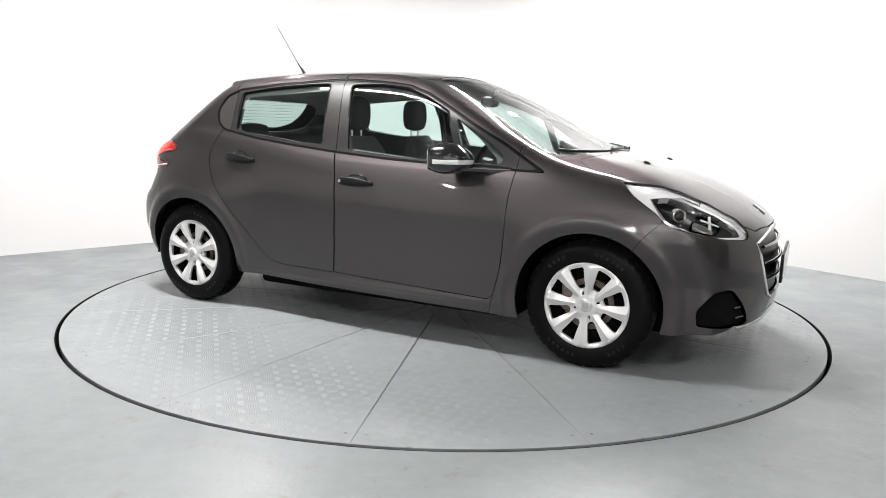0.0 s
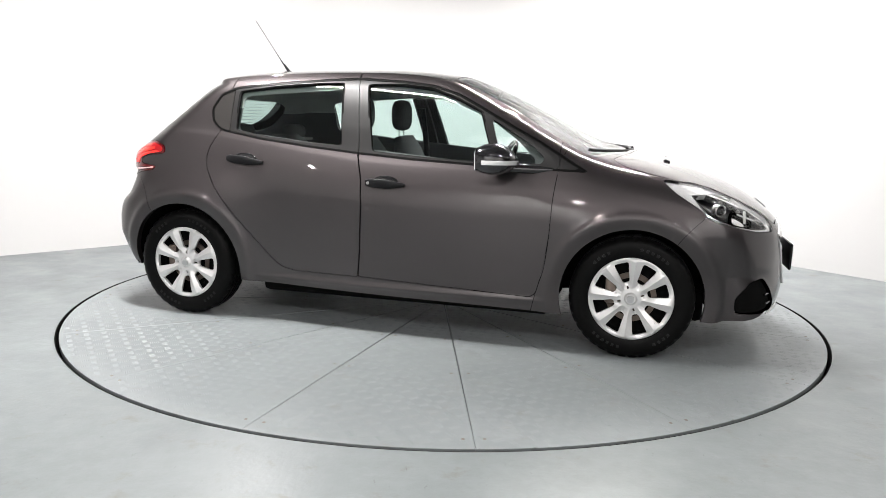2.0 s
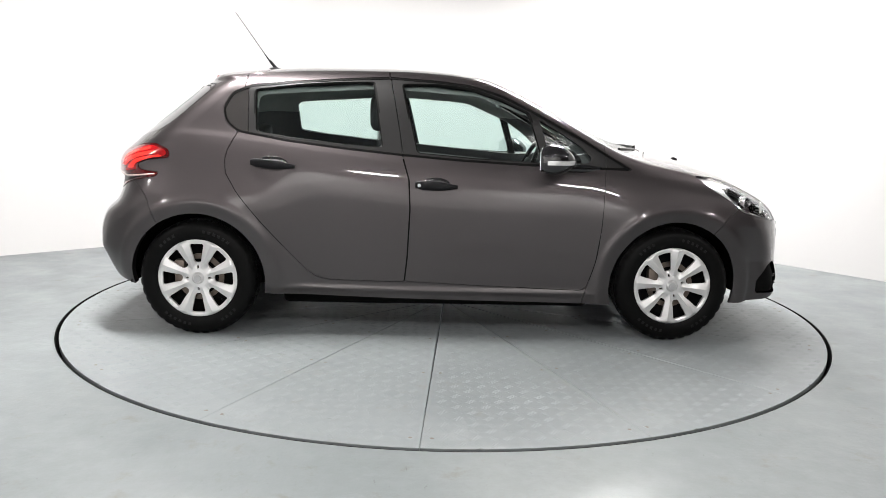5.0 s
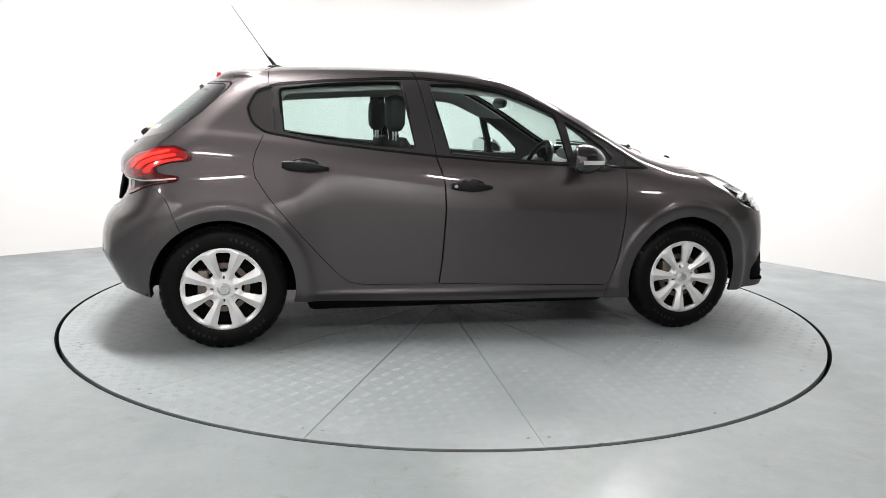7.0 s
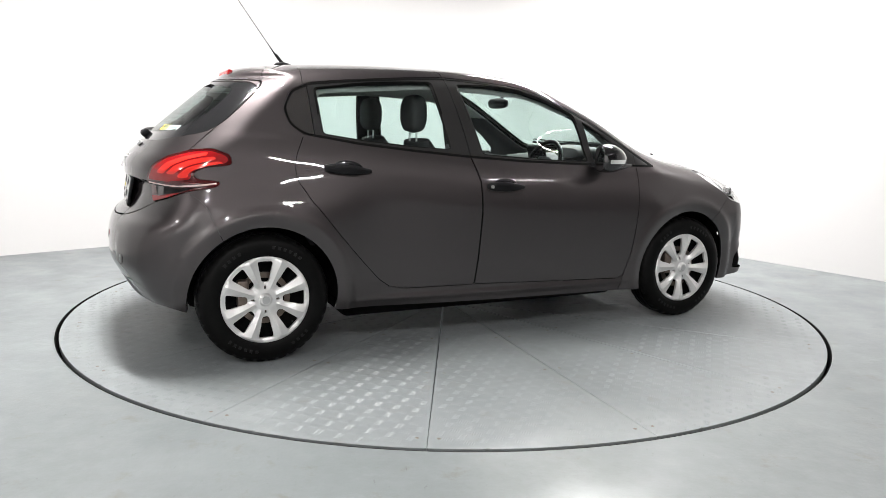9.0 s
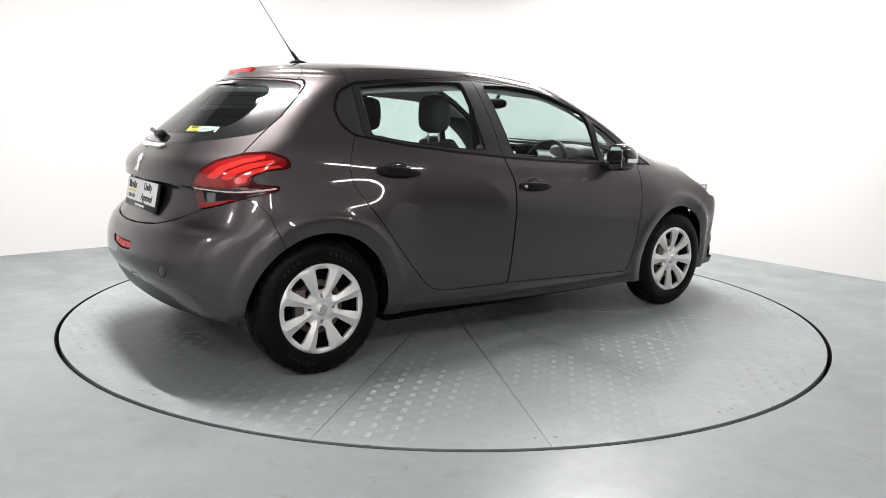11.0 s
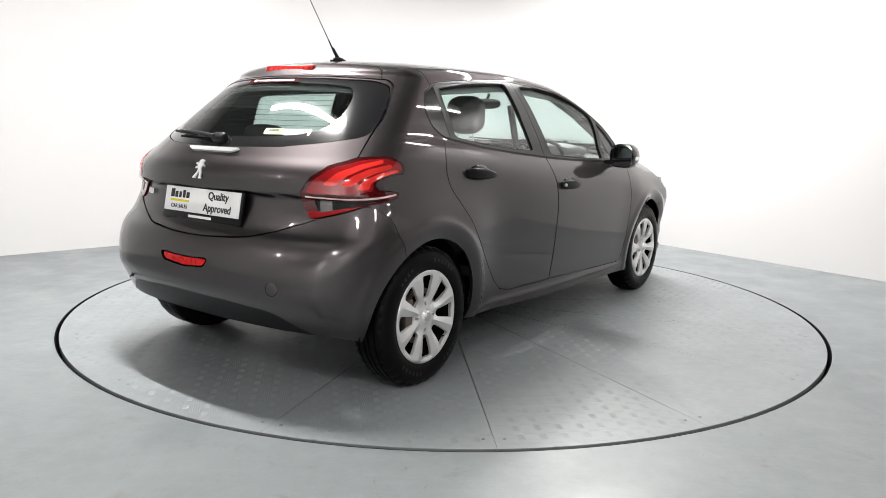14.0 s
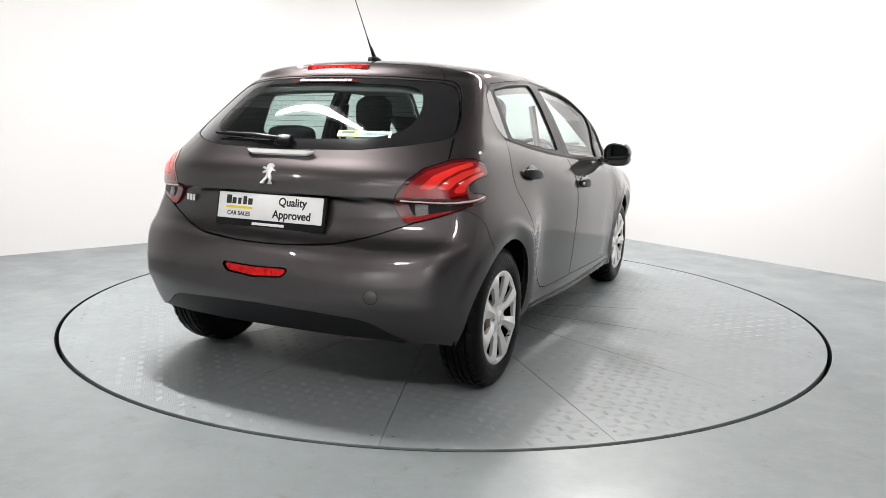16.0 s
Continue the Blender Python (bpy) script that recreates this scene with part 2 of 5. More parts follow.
def body_f(p):
    """Below zero inside the car's outer skin."""
    x, y, z = p[:, 0], np.abs(p[:, 1]), p[:, 2]
    swell = 0.074 * np.exp(-((x + 0.02) / 0.46) ** 4) + 0.03 * np.exp(-((x - 2.56) / 0.42) ** 4)
    swell = swell * (1 / (1 + np.exp((z - 0.80) / 0.045)))
    for wx in (0.0, 2.538):
        r = np.hypot(x - wx, z - 0.305)
        swell = swell + 0.014 / (1 + np.exp(np.clip((r - 0.430) / 0.010, -50, 50))) - 0.024 * np.clip((0.428 - r) / 0.075, 0, 1) ** 1.3 * np.clip((x + 0.35) / 0.4, 0.2, 1)
    swell = swell + 0.010 * np.exp(-((z - 0.262) / 0.016) ** 2) / (1 + np.exp((np.abs(x - 1.27) - 0.80) / 0.04))
    swell = swell + 0.045 / (1 + np.exp(-(x - 1.50) / 0.07)) / (1 + np.exp((x - 2.12) / 0.06)) / (1 + np.exp(-(z - WAIST(x) - 0.14) / 0.035))
    tuck = 0.042 * np.clip((x - 2.78) / 0.20, 0, 1) * np.clip((0.64 - z) / 0.2, 0, 1)
    side = (y - PLAN(x) - FLANK(z - WAIST(x)) - swell + tuck) * 0.93
    top = (z - TOP(x) + CROWN(x) * (y / 0.75) ** 2.2) * 0.8
    back = (TAIL(z) + TAIL_A(z) * y ** 2 + TAIL_B(z) * y ** 4 - x) * 0.85
    low = np.clip((0.45 - z) / 0.18, 0, 1)
    low = low * low * (3 - 2 * low)
    front = x - NOSE(z) + (0.335 - 0.075 * low) * y ** 2 + (0.21 - 0.10 * low) * y ** 4
    return smax(smax(smax(side, top, 0.06), back, 0.07), front, 0.06)


def body_grid(h=0.0135):
    """The right half of the outer skin: points of a box drawn in onto the skin, as triangles."""
    lo, hi = np.array([-0.78, -0.97, 0.12]), np.array([3.5, 0.0, 1.6])
    n = np.round((hi - lo) / h).astype(int)
    ids, quads = {}, []

    def node(i, j, k):
        return ids.setdefault((i, j, k), len(ids))
    for i in range(n[0]):
        for k in range(n[2]):
            quads.append((node(i, 0, k), node(i + 1, 0, k), node(i + 1, 0, k + 1), node(i, 0, k + 1)))
        for j in range(n[1]):
            quads.append((node(i, j, n[2]), node(i + 1, j, n[2]), node(i + 1, j + 1, n[2]), node(i, j + 1, n[2])))
    for j in range(n[1]):
        for k in range(n[2]):
            quads.append((node(0, j + 1, k), node(0, j, k), node(0, j, k + 1), node(0, j + 1, k + 1)))
            quads.append((node(n[0], j, k), node(n[0], j + 1, k), node(n[0], j + 1, k + 1), node(n[0], j, k + 1)))
    q = np.array(list(ids), float)
    outer = lo + q / n * (hi - lo)
    inner = np.stack([np.clip(outer[:, 0], 0.35, 2.55), np.zeros(len(q)), np.where(outer[:, 0] > 2.2, 0.55, 0.62)], 1)
    a, b = np.zeros(len(q)), np.ones(len(q))
    for _ in range(26):
        m = (a + b) / 2
        inside = body_f(inner + (outer - inner) * m[:, None]) < 0
        a, b = np.where(inside, m, a), np.where(inside, b, m)
    v = inner + (outer - inner) * ((a + b) / 2)[:, None]
    quads = np.array(quads)
    return v, np.concatenate([quads[:, [0, 1, 2]], quads[:, [0, 2, 3]]])


def skin_normal(v):
    e = 0.004
    g = np.stack([body_f(v + np.eye(3)[i] * e) - body_f(v - np.eye(3)[i] * e) for i in range(3)], 1)
    return g / np.maximum(np.linalg.norm(g, axis=1, keepdims=True), 1e-9)

# ---- mesh helpers ----
def mesh_of(name, v, f, mat=None, normals=None, smooth=True):
    me = bpy.data.meshes.new(name)
    me.from_pydata(np.asarray(v).tolist(), [], [tuple(int(i) for i in q) for q in f])
    me.validate()
    if smooth:
        me.polygons.foreach_set("use_smooth", [True] * len(me.polygons))
    if mat:
        me.materials.append(mat)
    if normals is not None and len(me.vertices) == len(normals):
        me.normals_split_custom_set_from_vertices(np.asarray(normals).tolist())
    me.update()
    return me


def hang(ob, parent):
    if parent is not None:
        ob.parent = parent
    return ob


def part(name, bm, mat, parent=None, label=""):
    """One bmesh as one mesh object under a thing or a part."""
    me = bpy.data.meshes.new(name)
    bm.normal_update()
    bm.to_mesh(me)
    bm.free()
    me.materials.append(mat)
    return tagged(hang(new(name, me), parent), label)


def raw(name, v, f, mat, parent=None, label="", normals=None, smooth=True):
    return tagged(hang(new(name, mesh_of(name, v, f, mat, normals, smooth)), parent), label)


def thing(name, label, category, group="", m=None):
    ob = new(name)
    ob.empty_display_size = 0.1
    if m is not None:
        ob.matrix_world = m
    return tagged(ob, label, category, group)


def smooth_all(bm, angle=35):
    for f in bm.faces:
        f.smooth = True
    bm.normal_update()
    for e in bm.edges:
        e.smooth = len(e.link_faces) == 2 and e.calc_face_angle(0) < radians(angle)
    return bm


def box(sx, sy, sz, m=None, bevel=0.0, seg=2, taper=None):
    bm = bmesh.new()
    bmesh.ops.create_cube(bm, size=1)
    for v in bm.verts:
        v.co = Vector((v.co.x * sx, v.co.y * sy, v.co.z * sz))
        if taper and v.co.z > 0:
            v.co.x, v.co.y = v.co.x * taper[0], v.co.y * taper[1]
    if bevel:
        bmesh.ops.bevel(bm, geom=bm.edges[:], offset=bevel, segments=seg, affect="EDGES", profile=0.5)
    if m is not None:
        bmesh.ops.transform(bm, matrix=m, verts=bm.verts)
    return smooth_all(bm)


def join(*bms):
    out = bmesh.new()
    for b in bms:
        me = bpy.data.meshes.new("tmp")
        b.to_mesh(me)
        b.free()
        out.from_mesh(me)
        bpy.data.meshes.remove(me)
    return out


def lathe(profile, n=64, axis="Y", closed=True):
    """A turned solid: profile rows (radius, height) round an axis."""
    bm = bmesh.new()
    rings = []
    for r, h in profile:
        ring = []
        for i in range(n):
            a = 2 * math.pi * i / n
            ring.append(bm.verts.new((r * math.cos(a), h, r * math.sin(a)) if axis == "Y" else (r * math.cos(a), r * math.sin(a), h)))
        rings.append(ring)
    pairs = list(zip(rings[:-1], rings[1:]))
    if closed:
        pairs.append((rings[-1], rings[0]))
    for a, b in pairs:
        for i in range(n):
            bm.faces.new((a[i], a[(i + 1) % n], b[(i + 1) % n], b[i]))
    bmesh.ops.recalc_face_normals(bm, faces=bm.faces)
    return smooth_all(bm)


def tube(points, radius, n=8, taper=1.0):
    """A rod along points."""
    bm = bmesh.new()
    pts = [Vector(p) for p in points]
    rings = []
    for i, p in enumerate(pts):
        d = (pts[min(i + 1, len(pts) - 1)] - pts[max(i - 1, 0)]).normalized()
        q = d.to_track_quat("Z", "Y")
        r = radius * (1 + (taper - 1) * i / max(1, len(pts) - 1))
        rings.append([bm.verts.new(p + q @ Vector((r * math.cos(2 * math.pi * k / n), r * math.sin(2 * math.pi * k / n), 0))) for k in range(n)])
    for a, b in zip(rings[:-1], rings[1:]):
        for k in range(n):
            bm.faces.new((a[k], a[(k + 1) % n], b[(k + 1) % n], b[k]))
    bm.faces.new(rings[0][::-1])
    bm.faces.new(rings[-1])
    return smooth_all(bm, 60)


def blob(stations, n=24, power=2.6):
    """A rounded solid lofted along x: rows (x, y, z, half width, half height)."""
    bm = bmesh.new()
    rings = []
    for x, y, z, w, h in stations:
        ring = []
        for k in range(n):
            a = 2 * math.pi * k / n
            c, s = math.cos(a), math.sin(a)
            ring.append(bm.verts.new((x, y + w * math.copysign(abs(c) ** (2 / power), c), z + h * math.copysign(abs(s) ** (2 / power), s))))
        rings.append(ring)
    for a, b in zip(rings[:-1], rings[1:]):
        for k in range(n):
            bm.faces.new((a[k], a[(k + 1) % n], b[(k + 1) % n], b[k]))
    bm.faces.new(rings[0][::-1])
    bm.faces.new(rings[-1])
    bmesh.ops.recalc_face_normals(bm, faces=bm.faces)
    return smooth_all(bm, 50)


def words(name, body, size, mat, parent, m, extrude=0.0005, bold=0.0, align="CENTER"):
    """Lettering as a mesh."""
    cu = bpy.data.curves.new(name, "FONT")
    cu.body, cu.size, cu.extrude, cu.offset, cu.align_x, cu.align_y = body, size, extrude, bold, align, "CENTER"
    tmp = new("tmp_text", cu)
    bpy.context.view_layer.update()
    me = bpy.data.meshes.new_from_object(tmp.evaluated_get(bpy.context.evaluated_depsgraph_get()))
    bpy.data.objects.remove(tmp)
    me.materials.clear()
    me.materials.append(mat)
    ob = hang(new(name, me), parent)
    ob.matrix_local = m
    return ob


# ---- skin panels ----
def clip(v, f, d):
    """The part of a triangle mesh where d < 0, cut along d = 0."""
    d = np.where(np.abs(d) < 1e-7, 1e-7, d)
    neg = d[f] < 0
    count = neg.sum(1)
    keep = f[count == 3]
    cut = f[(count == 1) | (count == 2)]
    n = d[cut] < 0
    lone = np.where(n.sum(1) == 1, np.argmax(n, 1), np.argmin(n, 1))
    rows = np.arange(len(cut))
    a, b, c = cut[rows, lone], cut[rows, (lone + 1) % 3], cut[rows, (lone + 2) % 3]
    edges = np.sort(np.concatenate([np.stack([a, b], 1), np.stack([a, c], 1)]), 1)
    if len(edges) == 0:
        return v, keep
    uniq, inv = np.unique(edges, axis=0, return_inverse=True)
    inv = inv.reshape(-1)
    t = d[uniq[:, 0]] / (d[uniq[:, 0]] - d[uniq[:, 1]])
    nv = v[uniq[:, 0]] + (v[uniq[:, 1]] - v[uniq[:, 0]]) * t[:, None]
    ab, ac = len(v) + inv[:len(cut)], len(v) + inv[len(cut):]
    one = n.sum(1) == 1
    tri1 = np.stack([a, ab, ac], 1)[one]
    q1 = np.stack([ab, b, c], 1)[~one]
    q2 = np.stack([ab, c, ac], 1)[~one]
    return np.concatenate([v, nv]), np.concatenate([keep, tri1, q1, q2])


def tidy(v, f):
    used, inv = np.unique(f, return_inverse=True)
    f = inv.reshape(-1, 3)
    v = v[used]
    area = np.linalg.norm(np.cross(v[f[:, 1]] - v[f[:, 0]], v[f[:, 2]] - v[f[:, 0]]), axis=1)
    return v, f[area > 1e-12]


def rounded(points, r=0.02, n=4):
    """A closed outline with its corners rounded."""
    pts = [np.array(p, float) for p in points]
    out = []
    for i, p in enumerate(pts):
        a, b = pts[i - 1], pts[(i + 1) % len(pts)]
        la, lb = np.linalg.norm(a - p), np.linalg.norm(b - p)
        pa, pb = p + (a - p) * min(r / la, 0.48), p + (b - p) * min(r / lb, 0.48)
        for k in range(n + 1):
            t = k / n
            out.append((1 - t) ** 2 * pa + 2 * t * (1 - t) * p + t * t * pb)
    return np.array(out)


def outline(uv, poly):
    """Signed distance to a closed outline, below zero inside."""
    a, b = poly, np.roll(poly, -1, 0)
    best = np.full(len(uv), 1e9)
    inside = np.zeros(len(uv), bool)
    for p, q in zip(a, b):
        e, w = q - p, uv - p
        t = np.clip((w @ e) / max(e @ e, 1e-12), 0, 1)
        best = np.minimum(best, ((w - t[:, None] * e) ** 2).sum(1))
        if p[1] != q[1]:
            hit = ((p[1] > uv[:, 1]) != (q[1] > uv[:, 1])) & (uv[:, 0] < (q[0] - p[0]) * (uv[:, 1] - p[1]) / (q[1] - p[1]) + p[0])
            inside ^= hit
    return np.where(inside, -1, 1) * np.sqrt(best)


def split(mesh, field, gap):
    """Cuts a skin in two along a field's zero line, with a gap between: (inside, outside)."""
    v, f = mesh
    d = field(v)
    return tidy(*clip(v, f, d + gap)), tidy(*clip(v, f, gap - d))


def border(f):
    e = np.concatenate([f[:, [0, 1]], f[:, [1, 2]], f[:, [2, 0]]])
    key = np.sort(e, 1)
    _, idx, cnt = np.unique(key, axis=0, return_index=True, return_counts=True)
    return e[idx[cnt == 1]]


def panel(name, mesh, mat, parent, label="", depth=0.014, lift=0.0, mirror=False, both=False, relief=None):
    """A skin panel with turned-in edges as one mesh. both: it spans the car's middle; mirror: the left-hand twin."""
    v, f = mesh
    if len(f) == 0:
        return None
    n = skin_normal(v)
    if relief is not None:
        v = v + n * relief(v)[:, None]
    v = v + n * lift
    tri = v[f]
    face_n = np.cross(tri[:, 1] - tri[:, 0], tri[:, 2] - tri[:, 0])
    wrong = (face_n * n[f[:, 0]]).sum(1) < 0
    f = np.where(wrong[:, None], f[:, ::-1], f)
    e = border(f)
    if both:
        e = e[~((np.abs(v[e[:, 0], 1]) < 1e-4) & (np.abs(v[e[:, 1], 1]) < 1e-4))]
    p, q = v[e[:, 0]], v[e[:, 1]]
    # a small rolled edge, then the flange
    m = len(v)
    np_, nq = n[e[:, 0]], n[e[:, 1]]
    side = np.cross(q - p, np_)
    side /= np.maximum(np.linalg.norm(side, axis=1, keepdims=True), 1e-9)
    k = len(e)
    rim_v = np.concatenate([p, q, q - nq * depth, p - np_ * depth])
    rim_n = np.concatenate([side, side, side, side])
    i = np.arange(k) + m
    faces = [tuple(t) for t in f] + [tuple(t) for t in np.stack([i + k, i, i + 3 * k, i + 2 * k], 1)]
    vv, nn = np.concatenate([v, rim_v]), np.concatenate([n, rim_n])
    if relief is not None:
        nn = None
    if mirror or both:
        flip = np.array([1, -1, 1.0])
        mv, mn = vv * flip, (nn * flip if nn is not None else None)
        mf = [t[::-1] for t in faces]
        if mirror:
            vv, nn, faces = mv, mn, mf
        else:
            base = len(vv)
            faces = faces + [tuple(j + base for j in t) for t in mf]
            vv, nn = np.concatenate([vv, mv]), (np.concatenate([nn, mn]) if nn is not None else None)
    return raw(name, vv, faces, mat, parent, label, nn)

# ---- the room ----
TABLE_R = 2.255


def room_outline():
    """Plan of the walls: two straight runs that meet in a wide curve, and plain walls that close the room behind."""
    corner, left, right = Vector((0.40, 4.77)), Vector((-6.9, -1.83)), Vector((6.3, -2.58))
    r = 1.9
    a, b = corner + (left - corner).normalized() * r, corner + (right - corner).normalized() * r
    pts = [left]
    for k in range(17):
        t = k / 16
        pts.append((1 - t) ** 2 * a + 2 * t * (1 - t) * corner + t * t * b)
    return pts + [right]


def wall(name, pts, mat, label):
    """An upright wall of 12 cm along plan points, its room face on the points."""
    bm = bmesh.new()
    rows = []
    for i, p in enumerate(pts):
        d = (pts[min(i + 1, len(pts) - 1)] - pts[max(i - 1, 0)]).normalized()
        o = p + Vector((-d.y, d.x)) * 0.12
        rows.append([bm.verts.new((*p, -0.05)), bm.verts.new((*p, CEILING + 0.05)), bm.verts.new((*o, CEILING + 0.05)), bm.verts.new((*o, -0.05))])
    for a, b in zip(rows[:-1], rows[1:]):
        for k in range(4):
            bm.faces.new((a[k], a[(k + 1) % 4], b[(k + 1) % 4], b[k]))
    bm.faces.new(rows[0])
    bm.faces.new(rows[-1][::-1])
    bmesh.ops.recalc_face_normals(bm, faces=bm.faces)
    smooth_all(bm, 20)
    return tagged(part(name, bm, mat), label, "wall", kind="structure")


outline_pts = room_outline()
wall("wall_north", outline_pts, WALL, "smooth white painted studio wall with a curved corner")
# unseen wall added dark so that the car's front reflects little light
wall("wall_east", [Vector((6.3, -2.58)), Vector((5.2, -8.5))], DARKWALL, "unseen charcoal side wall, dark to deepen the car's reflections")
wall("wall_south", [Vector((5.2, -8.5)), Vector((-5.6, -8.5))], SOUTHWALL, "plain white painted wall behind")
wall("wall_west", [Vector((-5.6, -8.5)), Vector((-6.9, -1.83))], WALL, "plain white painted side wall")

bm = bmesh.new()
bmesh.ops.create_grid(bm, x_segments=1, y_segments=1, size=9)
bmesh.ops.translate(bm, verts=bm.verts, vec=(0, -1.5, CEILING))
bmesh.ops.solidify(bm, geom=bm.faces[:], thickness=-0.1)
# out-of-view ceiling; its grey holds back bounce onto car and floor
tagged(part("ceiling", bm, DIMWALL), "unseen ceiling with strip lights, kept grey to reduce fill light", "ceiling", kind="structure")


def floor_sheet():
    bm = bmesh.new()
    n, rows = 160, []
    edge = TABLE_R + 0.022
    for r, z in ((edge, -0.12), (edge, -0.002), (edge + 0.003, 0.0), (2.6, 0.0), (4, 0.0), (7, 0.0), (13, 0.0)):
        rows.append([bm.verts.new((r * math.cos(2 * math.pi * i / n), r * math.sin(2 * math.pi * i / n), z)) for i in range(n)])
    for a, b in zip(rows[:-1], rows[1:]):
        for i in range(n):
            bm.faces.new((a[i], b[i], b[(i + 1) % n], a[(i + 1) % n]))
    return smooth_all(bm, 30)


tagged(part("floor", floor_sheet(), FLOOR), "grey-green painted concrete floor, scuffed and stained", "floor", kind="structure")
ring = lathe([(TABLE_R - 0.06, -0.125), (TABLE_R + 0.0215, -0.125), (TABLE_R + 0.0215, -0.0015), (TABLE_R + 0.017, -0.0015), (TABLE_R + 0.017, -0.118), (TABLE_R - 0.06, -0.118)], 160, "Z")
tagged(part("floor_gap_liner", ring, DARK), "black gap ring between floor and turntable", "gap ring", kind="structure")


def strip_light(x, y, rz, length):
    ob = thing("strip_light", "white linear ceiling strip light with a lit diffuser", "ceiling light", "ceiling strip lights", pose(x, y, CEILING, 0, 0, rz))
    part("housing", box(length + 0.04, 0.11, 0.07, pose(0, 0, -0.036), 0.008), WHITE, ob)
    part("diffuser", box(length, 0.055, 0.04, pose(0, 0, -0.091), 0.012, 3), GLOW, ob, "lit white diffuser")
    part("end_cap", box(0.02, 0.1, 0.06, pose(length / 2 + 0.012, 0, -0.085), 0.005), WHITE, ob)
    part("end_cap", box(0.02, 0.1, 0.06, pose(-length / 2 - 0.012, 0, -0.085), 0.005), WHITE, ob)


for fx, fy, fr, fl, fw in FITTINGS:
    strip_light(fx, fy, fr, fl)



def spot_light(x, y):
    ob = thing("spot_light", "small white ceiling spot light, unseen", "ceiling light", "ceiling spot lights", pose(x, y, CEILING))
    part("mount", lathe([(0.001, -0.03), (0.06, -0.03), (0.065, -0.02), (0.065, -0.001), (0.001, -0.001)], 24, "Z"), WHITE, ob)
    part("stem", tube([(0, 0, -0.03), (0, 0, -0.075)], 0.012, 10), WHITE, ob)
    part("shade", lathe([(0.03, -0.07), (0.05, -0.075), (0.075, -0.10), (0.075, -0.118), (0.07, -0.118), (0.03, -0.085)], 24, "Z"), WHITE, ob)


# the rear-wall pair are housings for the added fill lamps
for fx, fy, fw in SPOTS:
    spot_light(fx, fy)

# ---- the turntable ----
turntable = thing("turntable", "round steel tread-plate turntable painted grey-green, flush with the floor", "turntable")


def sector():
    """One of sixteen wedge plates, with a fine joint to its neighbours."""
    bm = bmesh.new()
    half, n, j = radians(11.25), 10, 0.0007
    top = []
    for i in range(n + 1):
        a = -half + 2 * half * i / n
        top.append((TABLE_R * math.cos(a), TABLE_R * math.sin(a)))
    top = [(0.02, 0)] + top
    nrm = (Vector((math.sin(half), -math.cos(half))), Vector((math.sin(half), math.cos(half))))
    ring2 = []
    for k, (x, y) in enumerate(top):
        if k in (1, len(top) - 1):
            s = 1 if k == 1 else -1
            y += s * j
        ring2.append((x + (0.01 if k == 0 else 0), y))
    lo = [bm.verts.new((x, y, -0.03)) for x, y in ring2]
    mid = [bm.verts.new((x, y, -0.0008)) for x, y in ring2]
    c = Vector((1.5, 0))
    hi = [bm.verts.new((*(Vector(p) + (c - Vector(p)).normalized() * 0.0009), 0.0)) for p in ring2]
    m = len(ring2)
    for a, b in ((lo, mid), (mid, hi)):
        for i in range(m):
            bm.faces.new((a[i], a[(i + 1) % m], b[(i + 1) % m], b[i]))
    bm.faces.new(hi)
    bm.faces.new(lo[::-1])
    bmesh.ops.recalc_face_normals(bm, faces=bm.faces)
    return bm


SEAM = -71.4
first = part("plate", sector(), PLATE, turntable)
first.matrix_local = pose(0, 0, 0, 0, 0, SEAM + 11.25)
for i in range(1, 16):
    ob = hang(new("plate", first.data), turntable)
    ob.matrix_local = pose(0, 0, 0, 0, 0, SEAM + 11.25 + 22.5 * i)


def treads():
    """Raised five-bar tread pattern, group by group at right angles, worn flat in places."""
    rng = np.random.default_rng(3)
    verts, faces = [], []
    step = 0.060
    w, l, h, c = 0.0028, 0.0135, 0.0008, 0.0014
    basic = np.array([(-l, -w, 0), (l, -w, 0), (l, w, 0), (-l, w, 0), (-l + c * 2, -w + c, h), (l - c * 2, -w + c, h), (l - c * 2, w - c, h), (-l + c * 2, w - c, h)])
    quads = [(4, 5, 6, 7), (0, 1, 5, 4), (1, 2, 6, 5), (2, 3, 7, 6), (3, 0, 4, 7)]
    nmax = int(2 * TABLE_R / step) + 2
    for i in range(-nmax // 2, nmax // 2 + 1):
        for j in range(-nmax // 2, nmax // 2 + 1):
            cx, cy = i * step, j * step
            r = math.hypot(cx, cy)
            if r > TABLE_R - 0.03 or r < 0.05:
                continue
            off = (math.degrees(math.atan2(cy, cx)) - SEAM) % 22.5
            if min(off, 22.5 - off) * r * 0.01745 < 0.022:
                continue
            turn = math.pi / 4 + (math.pi / 2 if (i + j) % 2 else 0)
            ca, sa = math.cos(turn), math.sin(turn)
            wear = 0.45 + 0.55 * min(1.0, max(0.0, 0.5 + 1.2 * noise.noise(Vector((cx * 1.1, cy * 1.1, 2.0)))))
            for k in range(-2, 3):
                p = basic.copy()
                p[:, 2] *= wear * rng.uniform(0.85, 1.1)
                p[:, 1] += k * 0.0092
                q = np.stack([p[:, 0] * ca - p[:, 1] * sa + cx, p[:, 0] * sa + p[:, 1] * ca + cy, p[:, 2]], 1)
                b = len(verts)
                verts.extend(q.tolist())
                faces.extend([tuple(b + t for t in f) for f in quads])
    return verts, faces


